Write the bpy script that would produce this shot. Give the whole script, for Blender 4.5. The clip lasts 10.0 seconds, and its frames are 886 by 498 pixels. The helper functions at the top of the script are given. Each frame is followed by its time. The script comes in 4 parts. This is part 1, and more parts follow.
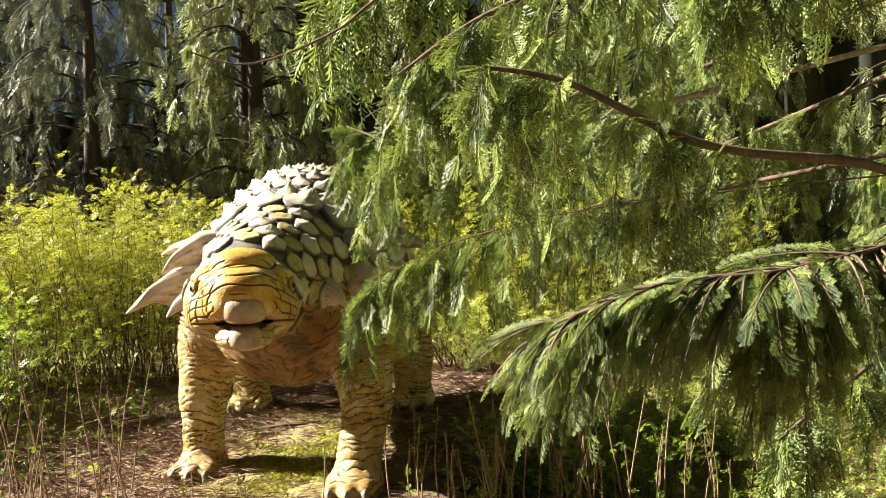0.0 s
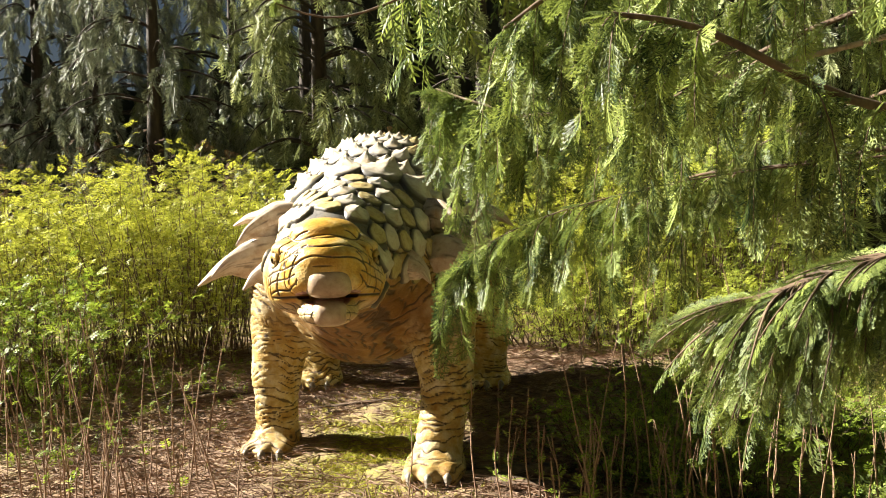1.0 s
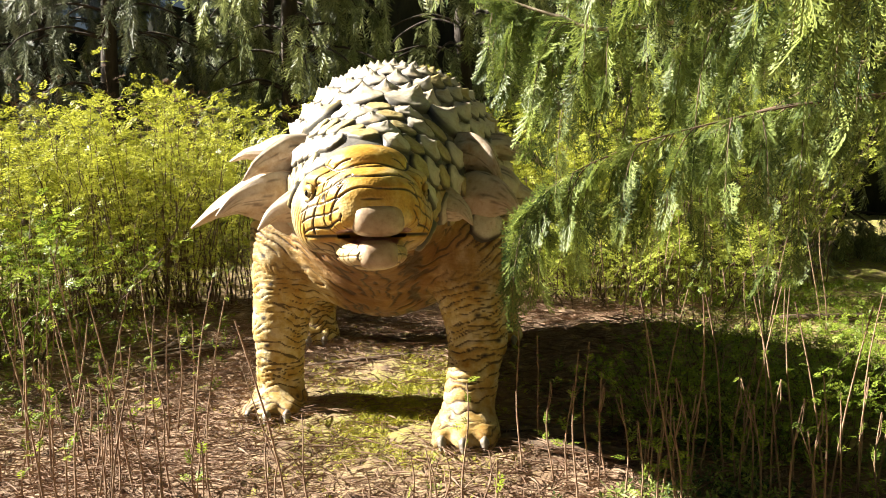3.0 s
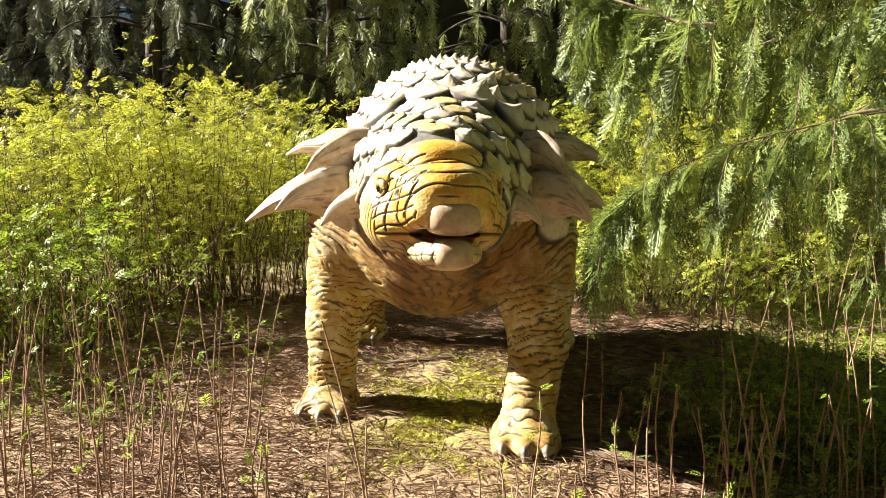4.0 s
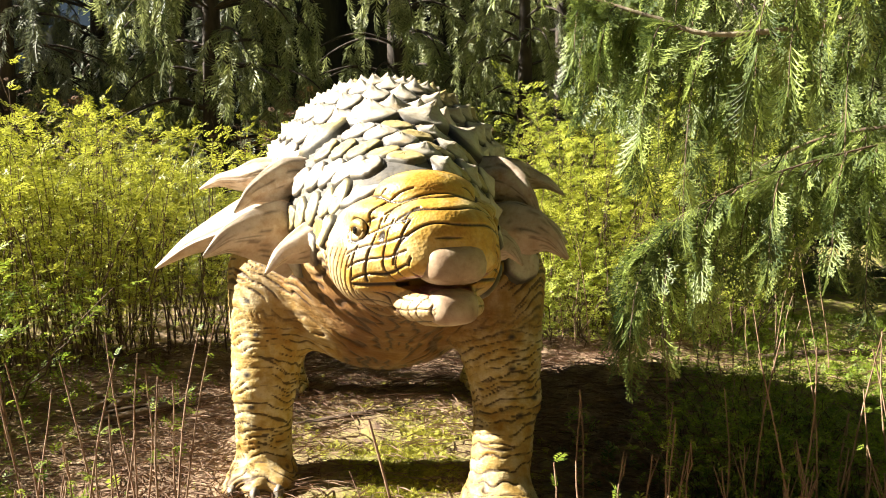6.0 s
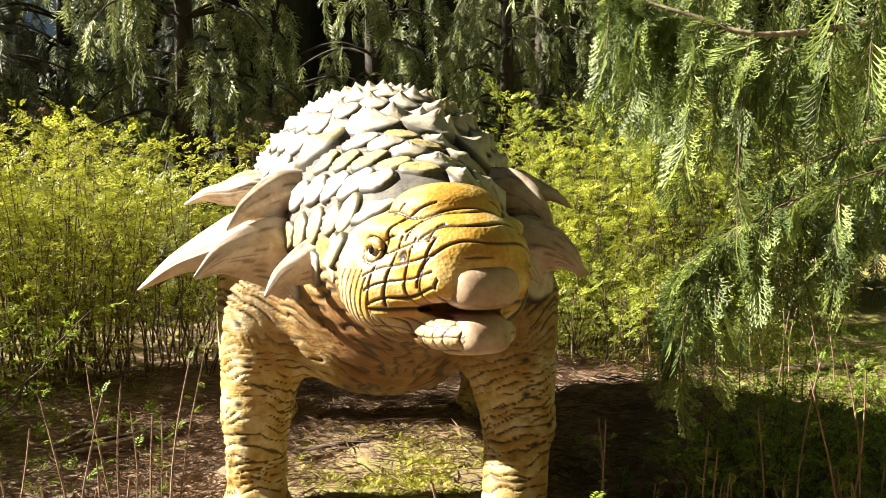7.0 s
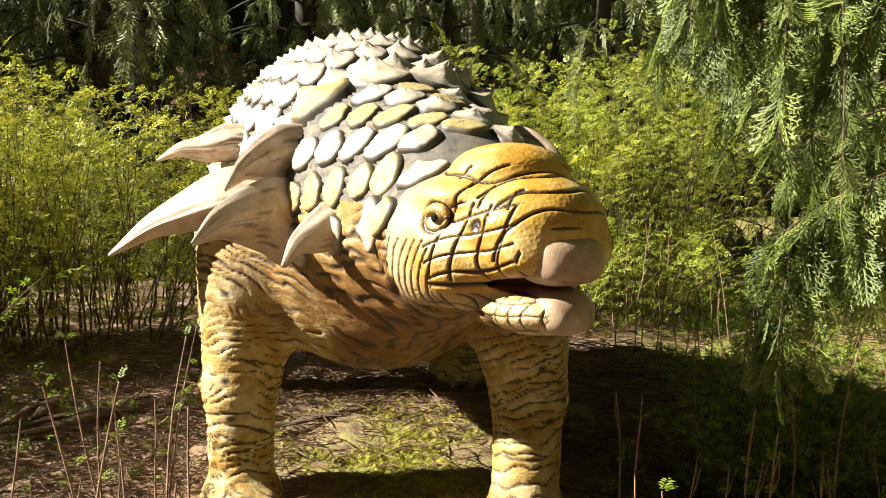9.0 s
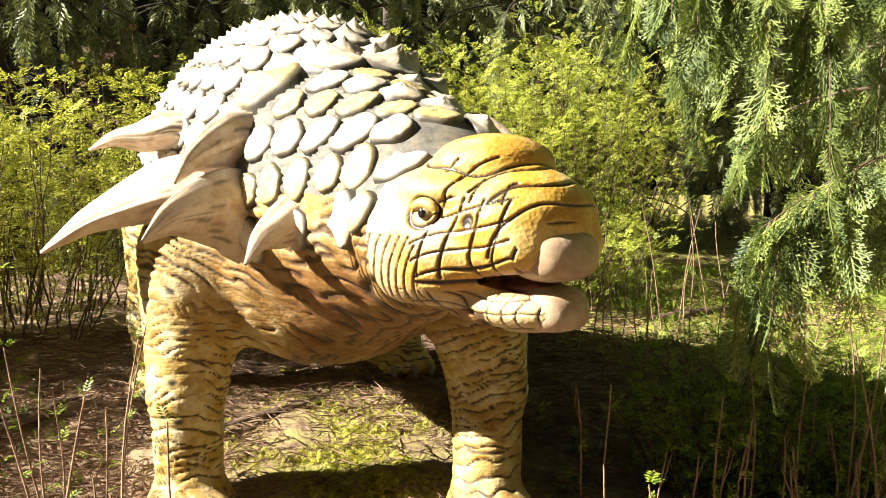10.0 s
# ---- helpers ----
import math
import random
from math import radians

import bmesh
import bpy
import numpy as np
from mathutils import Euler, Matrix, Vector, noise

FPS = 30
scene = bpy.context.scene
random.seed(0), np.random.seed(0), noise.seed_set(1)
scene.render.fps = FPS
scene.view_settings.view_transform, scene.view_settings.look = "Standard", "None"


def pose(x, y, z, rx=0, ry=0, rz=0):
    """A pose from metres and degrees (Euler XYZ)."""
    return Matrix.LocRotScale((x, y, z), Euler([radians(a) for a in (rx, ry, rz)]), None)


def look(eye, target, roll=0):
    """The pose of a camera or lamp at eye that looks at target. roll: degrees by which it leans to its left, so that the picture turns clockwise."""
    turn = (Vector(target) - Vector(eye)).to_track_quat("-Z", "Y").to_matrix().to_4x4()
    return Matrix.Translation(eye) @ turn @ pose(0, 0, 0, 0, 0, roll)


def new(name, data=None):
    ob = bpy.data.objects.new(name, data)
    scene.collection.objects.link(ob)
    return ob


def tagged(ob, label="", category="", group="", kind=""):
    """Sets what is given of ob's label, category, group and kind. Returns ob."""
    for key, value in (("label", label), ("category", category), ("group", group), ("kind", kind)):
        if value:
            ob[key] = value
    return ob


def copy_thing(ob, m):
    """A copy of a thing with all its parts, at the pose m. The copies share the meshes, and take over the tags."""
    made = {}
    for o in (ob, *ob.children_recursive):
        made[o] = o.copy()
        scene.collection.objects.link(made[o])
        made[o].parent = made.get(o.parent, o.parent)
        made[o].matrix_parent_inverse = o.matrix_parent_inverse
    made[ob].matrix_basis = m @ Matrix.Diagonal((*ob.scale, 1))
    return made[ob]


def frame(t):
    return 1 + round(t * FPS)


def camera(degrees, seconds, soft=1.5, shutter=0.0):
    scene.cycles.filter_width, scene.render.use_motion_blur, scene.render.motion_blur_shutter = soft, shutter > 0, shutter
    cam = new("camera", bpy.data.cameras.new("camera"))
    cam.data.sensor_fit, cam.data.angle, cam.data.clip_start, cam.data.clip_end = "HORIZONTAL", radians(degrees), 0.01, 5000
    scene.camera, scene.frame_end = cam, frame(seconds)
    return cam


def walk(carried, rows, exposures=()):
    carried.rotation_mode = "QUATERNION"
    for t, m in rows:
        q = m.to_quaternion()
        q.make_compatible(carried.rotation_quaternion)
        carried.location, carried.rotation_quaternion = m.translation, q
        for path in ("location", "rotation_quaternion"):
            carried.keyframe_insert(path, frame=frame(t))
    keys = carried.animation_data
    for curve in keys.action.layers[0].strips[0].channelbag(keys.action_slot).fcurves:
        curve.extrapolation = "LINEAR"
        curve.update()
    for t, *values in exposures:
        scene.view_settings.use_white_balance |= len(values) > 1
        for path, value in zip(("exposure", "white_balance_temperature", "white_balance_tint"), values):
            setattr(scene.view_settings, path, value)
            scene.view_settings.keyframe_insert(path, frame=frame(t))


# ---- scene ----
cam = camera(51.4, 10.0, 1.0)
PATH = [
    (0, (0.047, -0.028, 1.681), (-0.023, 1.97, 1.649), -1.8),
    (0.5, (-0.095, 0.099, 1.659), (-0.226, 2.093, 1.597), -1.5),
    (1, (-0.223, 0.313, 1.649), (-0.403, 2.303, 1.57), -1.4),
    (1.5, (-0.44, 0.451, 1.62), (-0.658, 2.436, 1.515), -0.4),
    (2, (-0.692, 0.598, 1.613), (-0.846, 2.587, 1.462), -0.7),
    (2.2, (-0.73, 0.734, 1.605), (-0.855, 2.723, 1.437), -0.5),
    (3.3, (-0.943, 0.985, 1.488), (-0.984, 2.977, 1.318), -0.5),
    (3.5, (-0.974, 1.026, 1.497), (-1.058, 3.017, 1.331), -0.6),
    (4, (-1.126, 1.121, 1.492), (-1.231, 3.111, 1.321), 1.0),
    (4.5, (-1.265, 1.255, 1.503), (-1.301, 3.247, 1.332), 0.4),
    (5, (-1.359, 1.454, 1.522), (-1.384, 3.448, 1.37), -0.1),
    (5.5, (-1.533, 1.624, 1.536), (-1.496, 3.62, 1.428), 0.6),
    (5.7, (-1.603, 1.709, 1.531), (-1.488, 3.703, 1.42), 0.5),
    (6.8, (-1.818, 2.116, 1.537), (-1.544, 4.094, 1.421), -1.2),
    (7, (-1.853, 2.186, 1.545), (-1.582, 4.166, 1.455), -0.7),
    (7.5, (-1.977, 2.317, 1.548), (-1.665, 4.29, 1.452), -0.0),
    (8, (-2.16, 2.467, 1.564), (-1.728, 4.416, 1.447), -0.9),
    (8.5, (-2.265, 2.548, 1.57), (-1.796, 4.487, 1.435), -0.1),
    (9, (-2.345, 2.633, 1.565), (-1.856, 4.563, 1.382), 0.2),
    (9.5, (-2.436, 2.713, 1.583), (-1.895, 4.626, 1.363), 0.5),
    (10, (-2.56, 2.83, 1.603), (-1.87, 4.693, 1.377), -0.2),
]
walk(cam, [(t, look(eye, target, roll)) for t, eye, target, roll in PATH], [(0.0, 2.25), (2.0, 2.25), (4.0, 2.30), (5.0, 2.27), (7.5, 2.0), (8.5, 1.72), (9.4, 1.70), (10.0, 2.22)])

# ---- world, sun, exposure ----
SUN_FROM = Vector((-0.98, 0.20, 0.0)).normalized()
SUN_ELEV = radians(33)
world = bpy.data.worlds.new("sky")
scene.world = world
world.use_nodes = True
wn = world.node_tree.nodes
sky = wn.new("ShaderNodeTexSky")
sky.sky_type, sky.sun_disc = "NISHITA", False
sky.sun_elevation, sky.sun_rotation = SUN_ELEV, math.atan2(SUN_FROM.x, SUN_FROM.y)
world.node_tree.links.new(sky.outputs[0], wn["Background"].inputs[0])
wn["Background"].inputs[1].default_value = 0.004
sun = new("sun", bpy.data.lights.new("sun", "SUN"))
sun.data.energy, sun.data.angle, sun.data.color = 5.0, radians(0.5), (1.0, 0.93, 0.80)
sun_way = SUN_FROM * math.cos(SUN_ELEV) + Vector((0, 0, math.sin(SUN_ELEV)))
sun.matrix_world = look(sun_way * 30, (0, 0, 0))


# ---- material helpers ----
def node_material(name, rough=0.7):
    m = bpy.data.materials.new(name)
    m.use_nodes = True
    nt = m.node_tree
    b = nt.nodes["Principled BSDF"]
    b.inputs["Roughness"].default_value = rough
    return m, nt, b


def link(nt, a, b):
    nt.links.new(a, b)


def noise_node(nt, scale, detail=4.0, rough=0.55, coords=None, stretch=None):
    tex = nt.nodes.new("ShaderNodeTexNoise")
    tex.inputs["Scale"].default_value = scale
    tex.inputs["Detail"].default_value = detail
    tex.inputs["Roughness"].default_value = rough
    if coords is None:
        coords = nt.nodes.new("ShaderNodeTexCoord").outputs["Object"]
    if stretch:
        mp = nt.nodes.new("ShaderNodeMapping")
        mp.inputs["Scale"].default_value = stretch
        link(nt, coords, mp.inputs[0])
        coords = mp.outputs[0]
    link(nt, coords, tex.inputs["Vector"])
    return tex.outputs["Fac"]


def ramp(nt, fac, *stops):
    r = nt.nodes.new("ShaderNodeValToRGB")
    e = r.color_ramp.elements
    while len(e) < len(stops):
        e.new(0.5)
    for el, (p, c) in zip(e, stops):
        el.position = p
        el.color = (*c, 1) if len(c) == 3 else c
    link(nt, fac, r.inputs[0])
    return r.outputs[0]


def mixc(nt, fac, a, b, mode="MIX"):
    n = nt.nodes.new("ShaderNodeMixRGB")
    n.blend_type = mode
    for sock, v in zip(n.inputs, (fac, a, b)):
        if hasattr(v, "is_linked"):
            link(nt, v, sock)
        elif isinstance(v, (int, float)):
            sock.default_value = v
        else:
            sock.default_value = (*v, 1)
    return n.outputs[0]


def bump(nt, bsdf, height, strength, dist):
    n = nt.nodes.new("ShaderNodeBump")
    n.inputs["Strength"].default_value, n.inputs["Distance"].default_value = strength, dist
    link(nt, height, n.inputs["Height"])
    prev = bsdf.inputs["Normal"]
    if prev.is_linked:
        link(nt, prev.links[0].from_socket, n.inputs["Normal"])
    link(nt, n.outputs[0], bsdf.inputs["Normal"])


def maths(nt, op, a, b=0.0):
    n = nt.nodes.new("ShaderNodeMath")
    n.operation = op
    for sock, v in zip(n.inputs, (a, b)):
        if hasattr(v, "is_linked"):
            link(nt, v, sock)
        else:
            sock.default_value = v
    return n.outputs[0]


def leaf_material(name, dark, light, trans=0.35, rough=0.45, tint=None):
    m, nt, b = node_material(name, rough)
    geo = nt.nodes.new("ShaderNodeNewGeometry")
    at = nt.nodes.new("ShaderNodeAttribute")
    at.attribute_name = "tone"
    each = maths(nt, "ADD", maths(nt, "MULTIPLY", at.outputs["Fac"], 0.6), maths(nt, "MULTIPLY", geo.outputs["Random Per Island"], 0.4))
    mean = tuple(0.58 * a + 0.42 * c for a, c in zip(dark, light))
    col = ramp(nt, each, (0.12, dark), (0.5, mean), (0.92, light))
    col = mixc(nt, ramp(nt, noise_node(nt, 1.3, 2), (0.35, (0, 0, 0)), (0.7, (0.45, 0.45, 0.45))), col, tint or light)
    link(nt, col, b.inputs["Base Color"])
    b.inputs["Specular IOR Level"].default_value = 0.3
    tr = nt.nodes.new("ShaderNodeBsdfTranslucent")
    link(nt, mixc(nt, 1.0, col, (1.0, 1.0, 0.82), "MULTIPLY"), tr.inputs["Color"])
    ms = nt.nodes.new("ShaderNodeMixShader")
    ms.inputs[0].default_value = trans
    link(nt, b.outputs[0], ms.inputs[1])
    link(nt, tr.outputs[0], ms.inputs[2])
    link(nt, ms.outputs[0], nt.nodes["Material Output"].inputs["Surface"])
    return m


def bark_material(name, a, b_, scale=14):
    m, nt, b = node_material(name, 0.85)
    f = noise_node(nt, scale, 6, 0.65, stretch=(1, 1, 0.25))
    link(nt, ramp(nt, f, (0.3, a), (0.7, b_)), b.inputs["Base Color"])
    bump(nt, b, f, 0.7, 0.02)
    return m


# ---- materials ----
CEDAR = leaf_material("cedar foliage", (0.022, 0.050, 0.028), (0.43, 0.51, 0.13), 0.34, 0.42, (0.18, 0.245, 0.07))
FAR_CEDAR = leaf_material("cypress foliage", (0.05, 0.075, 0.03), (0.50, 0.54, 0.26), 0.34, 0.42, (0.27, 0.29, 0.125))
SPRUCE = leaf_material("spruce foliage", (0.04, 0.055, 0.04), (0.36, 0.39, 0.28), 0.2, 0.55, (0.18, 0.19, 0.14))
SHRUB = leaf_material("shrub leaves", (0.15, 0.175, 0.016), (0.68, 0.69, 0.12), 0.36, 0.42, (0.44, 0.46, 0.07))
GREENLEAF = leaf_material("green leaves", (0.10, 0.17, 0.02), (0.42, 0.52, 0.07), 0.42, 0.45, (0.21, 0.29, 0.04))
BARK = bark_material("cedar bark", (0.05, 0.032, 0.02), (0.17, 0.11, 0.065))
TWIG = bark_material("pale twig bark", (0.22, 0.16, 0.10), (0.46, 0.38, 0.27), 30)
CANE = bark_material("cane bark", (0.16, 0.08, 0.05), (0.42, 0.29, 0.19), 40)
FAR_BARK = bark_material("dark bark", (0.02, 0.014, 0.01), (0.07, 0.05, 0.035))
SHRUB_BARK = bark_material("shrub bark", (0.05, 0.03, 0.018), (0.17, 0.11, 0.07), 40)
BROWN = leaf_material("dead brown twigs", (0.07, 0.04, 0.025), (0.22, 0.13, 0.08), 0.05, 0.8, (0.14, 0.08, 0.05))
STRAW = leaf_material("needle litter", (0.14, 0.075, 0.045), (0.66, 0.50, 0.37), 0.05, 0.75, (0.42, 0.28, 0.19))
MOSS = leaf_material("moss tufts", (0.20, 0.21, 0.02), (0.60, 0.58, 0.10), 0.2, 0.8, (0.42, 0.40, 0.055))


def ground_material():
    m, nt, b = node_material("forest soil", 0.95)
    big, small, fine = noise_node(nt, 0.9, 4), noise_node(nt, 9, 6, 0.7), noise_node(nt, 55, 4, 0.7)
    soil = ramp(nt, small, (0.3, (0.08, 0.047, 0.03)), (0.52, (0.29, 0.19, 0.12)), (0.72, (0.48, 0.35, 0.24)))
    green = ramp(nt, fine, (0.3, (0.10, 0.115, 0.015)), (0.7, (0.40, 0.40, 0.06)))
    at = nt.nodes.new("ShaderNodeAttribute")
    at.attribute_name = "moss"
    fac = maths(nt, "MULTIPLY", at.outputs["Fac"], ramp(nt, small, (0.40, (0, 0, 0)), (0.55, (1, 1, 1))))
    link(nt, mixc(nt, fac, soil, green), b.inputs["Base Color"])
    bump(nt, b, small, 0.8, 0.03)
    bump(nt, b, fine, 0.6, 0.012)
    return m


def skin_material():
    """Painted rubber hide: ochre, cream and orange-brown, the last darkened for shade, with dark painted creases."""
    m, nt, b = node_material("painted hide", 0.62)
    tc = nt.nodes.new("ShaderNodeTexCoord").outputs["Object"]
    big, mid, fine = noise_node(nt, 2.2, 3, coords=tc), noise_node(nt, 9, 5, 0.6, coords=tc), noise_node(nt, 70, 3, coords=tc)
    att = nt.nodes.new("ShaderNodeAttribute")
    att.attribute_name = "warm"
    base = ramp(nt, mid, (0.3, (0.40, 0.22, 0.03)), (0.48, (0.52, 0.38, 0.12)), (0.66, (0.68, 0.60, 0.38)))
    # orange-brown chest paint, set darker so its colour carries the chest's shade
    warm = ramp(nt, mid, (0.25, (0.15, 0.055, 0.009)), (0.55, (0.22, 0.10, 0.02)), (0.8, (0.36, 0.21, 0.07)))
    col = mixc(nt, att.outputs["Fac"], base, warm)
    cr = nt.nodes.new("ShaderNodeAttribute")
    cr.attribute_name = "crease"
    broken = ramp(nt, cr.outputs["Fac"], (0.18, (0, 0, 0)), (0.60, (1, 1, 1)))
    col = mixc(nt, maths(nt, "MULTIPLY", broken, 0.88), col, (0.055, 0.026, 0.010))
    dots = nt.nodes.new("ShaderNodeAttribute")
    dots.attribute_name = "dot"
    col = mixc(nt, dots.outputs["Fac"], col, (0.03, 0.02, 0.015))
    speck = ramp(nt, noise_node(nt, 26, 5, 0.7, coords=tc), (0.40, (0.42, 0.36, 0.30)), (0.56, (1, 1, 1)))
    col = mixc(nt, 0.30, col, speck, "MULTIPLY")
    blot = ramp(nt, big, (0.36, (0.62, 0.55, 0.45)), (0.60, (1, 1, 1)))
    col = mixc(nt, 0.40, col, blot, "MULTIPLY")
    link(nt, col, b.inputs["Base Color"])
    pebble = nt.nodes.new("ShaderNodeTexVoronoi")
    pebble.inputs["Scale"].default_value = 62
    link(nt, tc, pebble.inputs["Vector"])
    bump(nt, b, pebble.outputs["Distance"], 0.18, 0.005)
    bump(nt, b, noise_node(nt, 34, 4, 0.6, coords=tc, stretch=(0.5, 0.5, 2.2)), 0.5, 0.008)
    bump(nt, b, mid, 0.35, 0.02)
    bump(nt, b, fine, 0.35, 0.004)
    return m


def head_material():
    m, nt, b = node_material("painted head", 0.42)
    tc = nt.nodes.new("ShaderNodeTexCoord").outputs["Object"]
    mid, fine = noise_node(nt, 7, 5, 0.6, coords=tc), noise_node(nt, 80, 3, coords=tc)
    col = ramp(nt, mid, (0.28, (0.40, 0.17, 0.016)), (0.48, (0.52, 0.31, 0.05)), (0.68, (0.62, 0.48, 0.20)))
    pale = nt.nodes.new("ShaderNodeAttribute")
    pale.attribute_name = "warm"
    col = mixc(nt, pale.outputs["Fac"], col, (0.50, 0.43, 0.31))
    crack = nt.nodes.new("ShaderNodeAttribute")
    crack.attribute_name = "crease"
    speck = ramp(nt, noise_node(nt, 30, 5, 0.7, coords=tc), (0.38, (0.45, 0.36, 0.26)), (0.52, (1, 1, 1)))
    col = mixc(nt, 0.4, col, speck, "MULTIPLY")
    col = mixc(nt, crack.outputs["Fac"], col, (0.03, 0.017, 0.009))
    link(nt, col, b.inputs["Base Color"])
    pebble = nt.nodes.new("ShaderNodeTexVoronoi")
    pebble.inputs["Scale"].default_value = 75
    link(nt, tc, pebble.inputs["Vector"])
    bump(nt, b, pebble.outputs["Distance"], 0.25, 0.006)
    bump(nt, b, mid, 0.25, 0.015)
    bump(nt, b, fine, 0.3, 0.003)
    return m


def plate_material(name, low, mid_c, high, rough=0.5, streak=None, worn=0.6):
    m, nt, b = node_material(name, rough)
    tc = nt.nodes.new("ShaderNodeTexCoord").outputs["Object"]
    f, fine = noise_node(nt, 11, 6, 0.65, coords=tc), noise_node(nt, 60, 4, coords=tc)
    geo = nt.nodes.new("ShaderNodeNewGeometry")
    col = ramp(nt, f, (0.30, low), (0.50, mid_c), (0.72, high))
    col = mixc(nt, maths(nt, "MULTIPLY", geo.outputs["Random Per Island"], 0.35), col, mid_c)
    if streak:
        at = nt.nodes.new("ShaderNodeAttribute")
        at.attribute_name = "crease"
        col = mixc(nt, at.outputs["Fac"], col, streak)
    speck = ramp(nt, noise_node(nt, 34, 5, 0.75, coords=tc), (0.36, (0.45, 0.38, 0.30)), (0.50, (1, 1, 1)))
    col = mixc(nt, worn, col, speck, "MULTIPLY")
    link(nt, col, b.inputs["Base Color"])
    bump(nt, b, f, 0.3, 0.012)
    bump(nt, b, fine, 0.35, 0.003)
    return m


SKIN, HEAD = skin_material(), head_material()
SCUTE = plate_material("painted bone plate", (0.38, 0.27, 0.13), (0.56, 0.50, 0.40), (0.68, 0.65, 0.58), 0.5, (0.035, 0.03, 0.022), 0.35)
OCHRE = plate_material("ochre plate", (0.32, 0.22, 0.07), (0.46, 0.37, 0.16), (0.56, 0.49, 0.30), 0.55, (0.05, 0.045, 0.03))
SPIKE = plate_material("painted horn", (0.36, 0.23, 0.13), (0.52, 0.42, 0.32), (0.64, 0.58, 0.50), 0.5, (0.06, 0.04, 0.025), 0.25)
HIDE = plate_material("grey hide", (0.06, 0.056, 0.052), (0.13, 0.12, 0.105), (0.27, 0.22, 0.12), 0.75)
BEAK = plate_material("taupe beak", (0.28, 0.18, 0.11), (0.40, 0.29, 0.19), (0.50, 0.40, 0.29), 0.42, (0.06, 0.035, 0.02), 0.3)
MOUTH = plate_material("pink mouth", (0.12, 0.04, 0.035), (0.30, 0.14, 0.12), (0.45, 0.26, 0.22), 0.35)
EYE = plate_material("eye", (0.20, 0.13, 0.05), (0.28, 0.20, 0.09), (0.36, 0.29, 0.16), 0.12)
PUPIL = plate_material("pupil", (0.008, 0.007, 0.006), (0.012, 0.01, 0.008), (0.015, 0.012, 0.01), 0.08)
CLAW = plate_material("claw", (0.13, 0.11, 0.085), (0.24, 0.21, 0.17), (0.34, 0.30, 0.25), 0.4, (0.03, 0.025, 0.02))
GROUND = ground_material()


# ---- mesh helpers ----
def mesh_np(name, verts, faces, mats, mat_index=None, smooth=False, attrs=None):
    """A mesh from arrays; faces have all the same number of corners."""
    me = bpy.data.meshes.new(name)
    verts, faces = np.asarray(verts, np.float32), np.asarray(faces, np.int32)
    n, k = faces.shape
    me.vertices.add(len(verts))
    me.vertices.foreach_set("co", verts.ravel())
    me.loops.add(n * k)
    me.loops.foreach_set("vertex_index", faces.ravel())
    me.polygons.add(n)
    me.polygons.foreach_set("loop_start", np.arange(0, n * k, k, dtype=np.int32))
    for m in mats:
        me.materials.append(m)
    if mat_index is not None:
        me.polygons.foreach_set("material_index", np.asarray(mat_index, np.int32))
    if smooth:
        me.polygons.foreach_set("use_smooth", np.ones(n, bool))
    me.update(calc_edges=True)
    for key, val in (attrs or {}).items():
        me.attributes.new(key, "FLOAT", "POINT").data.foreach_set("value", np.asarray(val, np.float32))
    return me


def part(name, me, parent, label="", kind=""):
    ob = new(name, me)
    ob.parent = parent
    return tagged(ob, label, kind=kind)


def tube(points, radii, sides=6):
    """Vertices and quads of a tapered tube along a line of points."""
    pts = np.array(points, float)
    way = np.gradient(pts, axis=0)
    way /= np.linalg.norm(way, axis=1)[:, None] + 1e-9
    ref = np.where(np.abs(way[:, 2:3]) > 0.9, [[1.0, 0, 0]], [[0, 0, 1.0]])
    a = np.cross(way, ref)
    a /= np.linalg.norm(a, axis=1)[:, None] + 1e-9
    b = np.cross(way, a)
    ang = np.linspace(0, 2 * math.pi, sides, endpoint=False)
    v = pts[:, None] + np.array(radii)[:, None, None] * (np.cos(ang)[None, :, None] * a[:, None] + np.sin(ang)[None, :, None] * b[:, None])
    i, j = np.meshgrid(np.arange(len(pts) - 1), np.arange(sides), indexing="ij")
    j2 = (j + 1) % sides
    f = np.stack([i * sides + j, i * sides + j2, (i + 1) * sides + j2, (i + 1) * sides + j], -1).reshape(-1, 4)
    return v.reshape(-1, 3), f


def merge(pieces):
    vs, fs, n = [], [], 0
    for v, f in pieces:
        vs.append(v)
        fs.append(np.asarray(f) + n)
        n += len(v)
    return np.concatenate(vs), np.concatenate(fs)


def scatter(base_v, base_f, mats4):
    """Joins copies of one small piece, each at one of the given 4 x 4 arrays."""
    m = np.asarray(mats4)
    v = np.einsum("nij,vj->nvi", m[:, :3, :3], base_v) + m[:, None, :3, 3]
    f = base_f[None] + (np.arange(len(m)) * len(base_v))[:, None, None]
    return v.reshape(-1, 3), f.reshape(-1, base_f.shape[1])


def frames4(pos, way, up, size, spin=0.0):
    """Arrays of poses: local y along way, local z near up."""
    pos, way, up = (np.asarray(a, float) for a in (pos, way, up))
    y = way / (np.linalg.norm(way, axis=1)[:, None] + 1e-9)
    x = np.cross(y, up)
    x /= np.linalg.norm(x, axis=1)[:, None] + 1e-9
    z = np.cross(x, y)
    s = np.asarray(size)[:, None]
    m = np.zeros((len(pos), 4, 4))
    m[:, :3, 0], m[:, :3, 1], m[:, :3, 2], m[:, :3, 3], m[:, 3, 3] = x * s, y * s, z * s, pos, 1
    return m


# ---- ground ----
rng = np.random.default_rng(5)


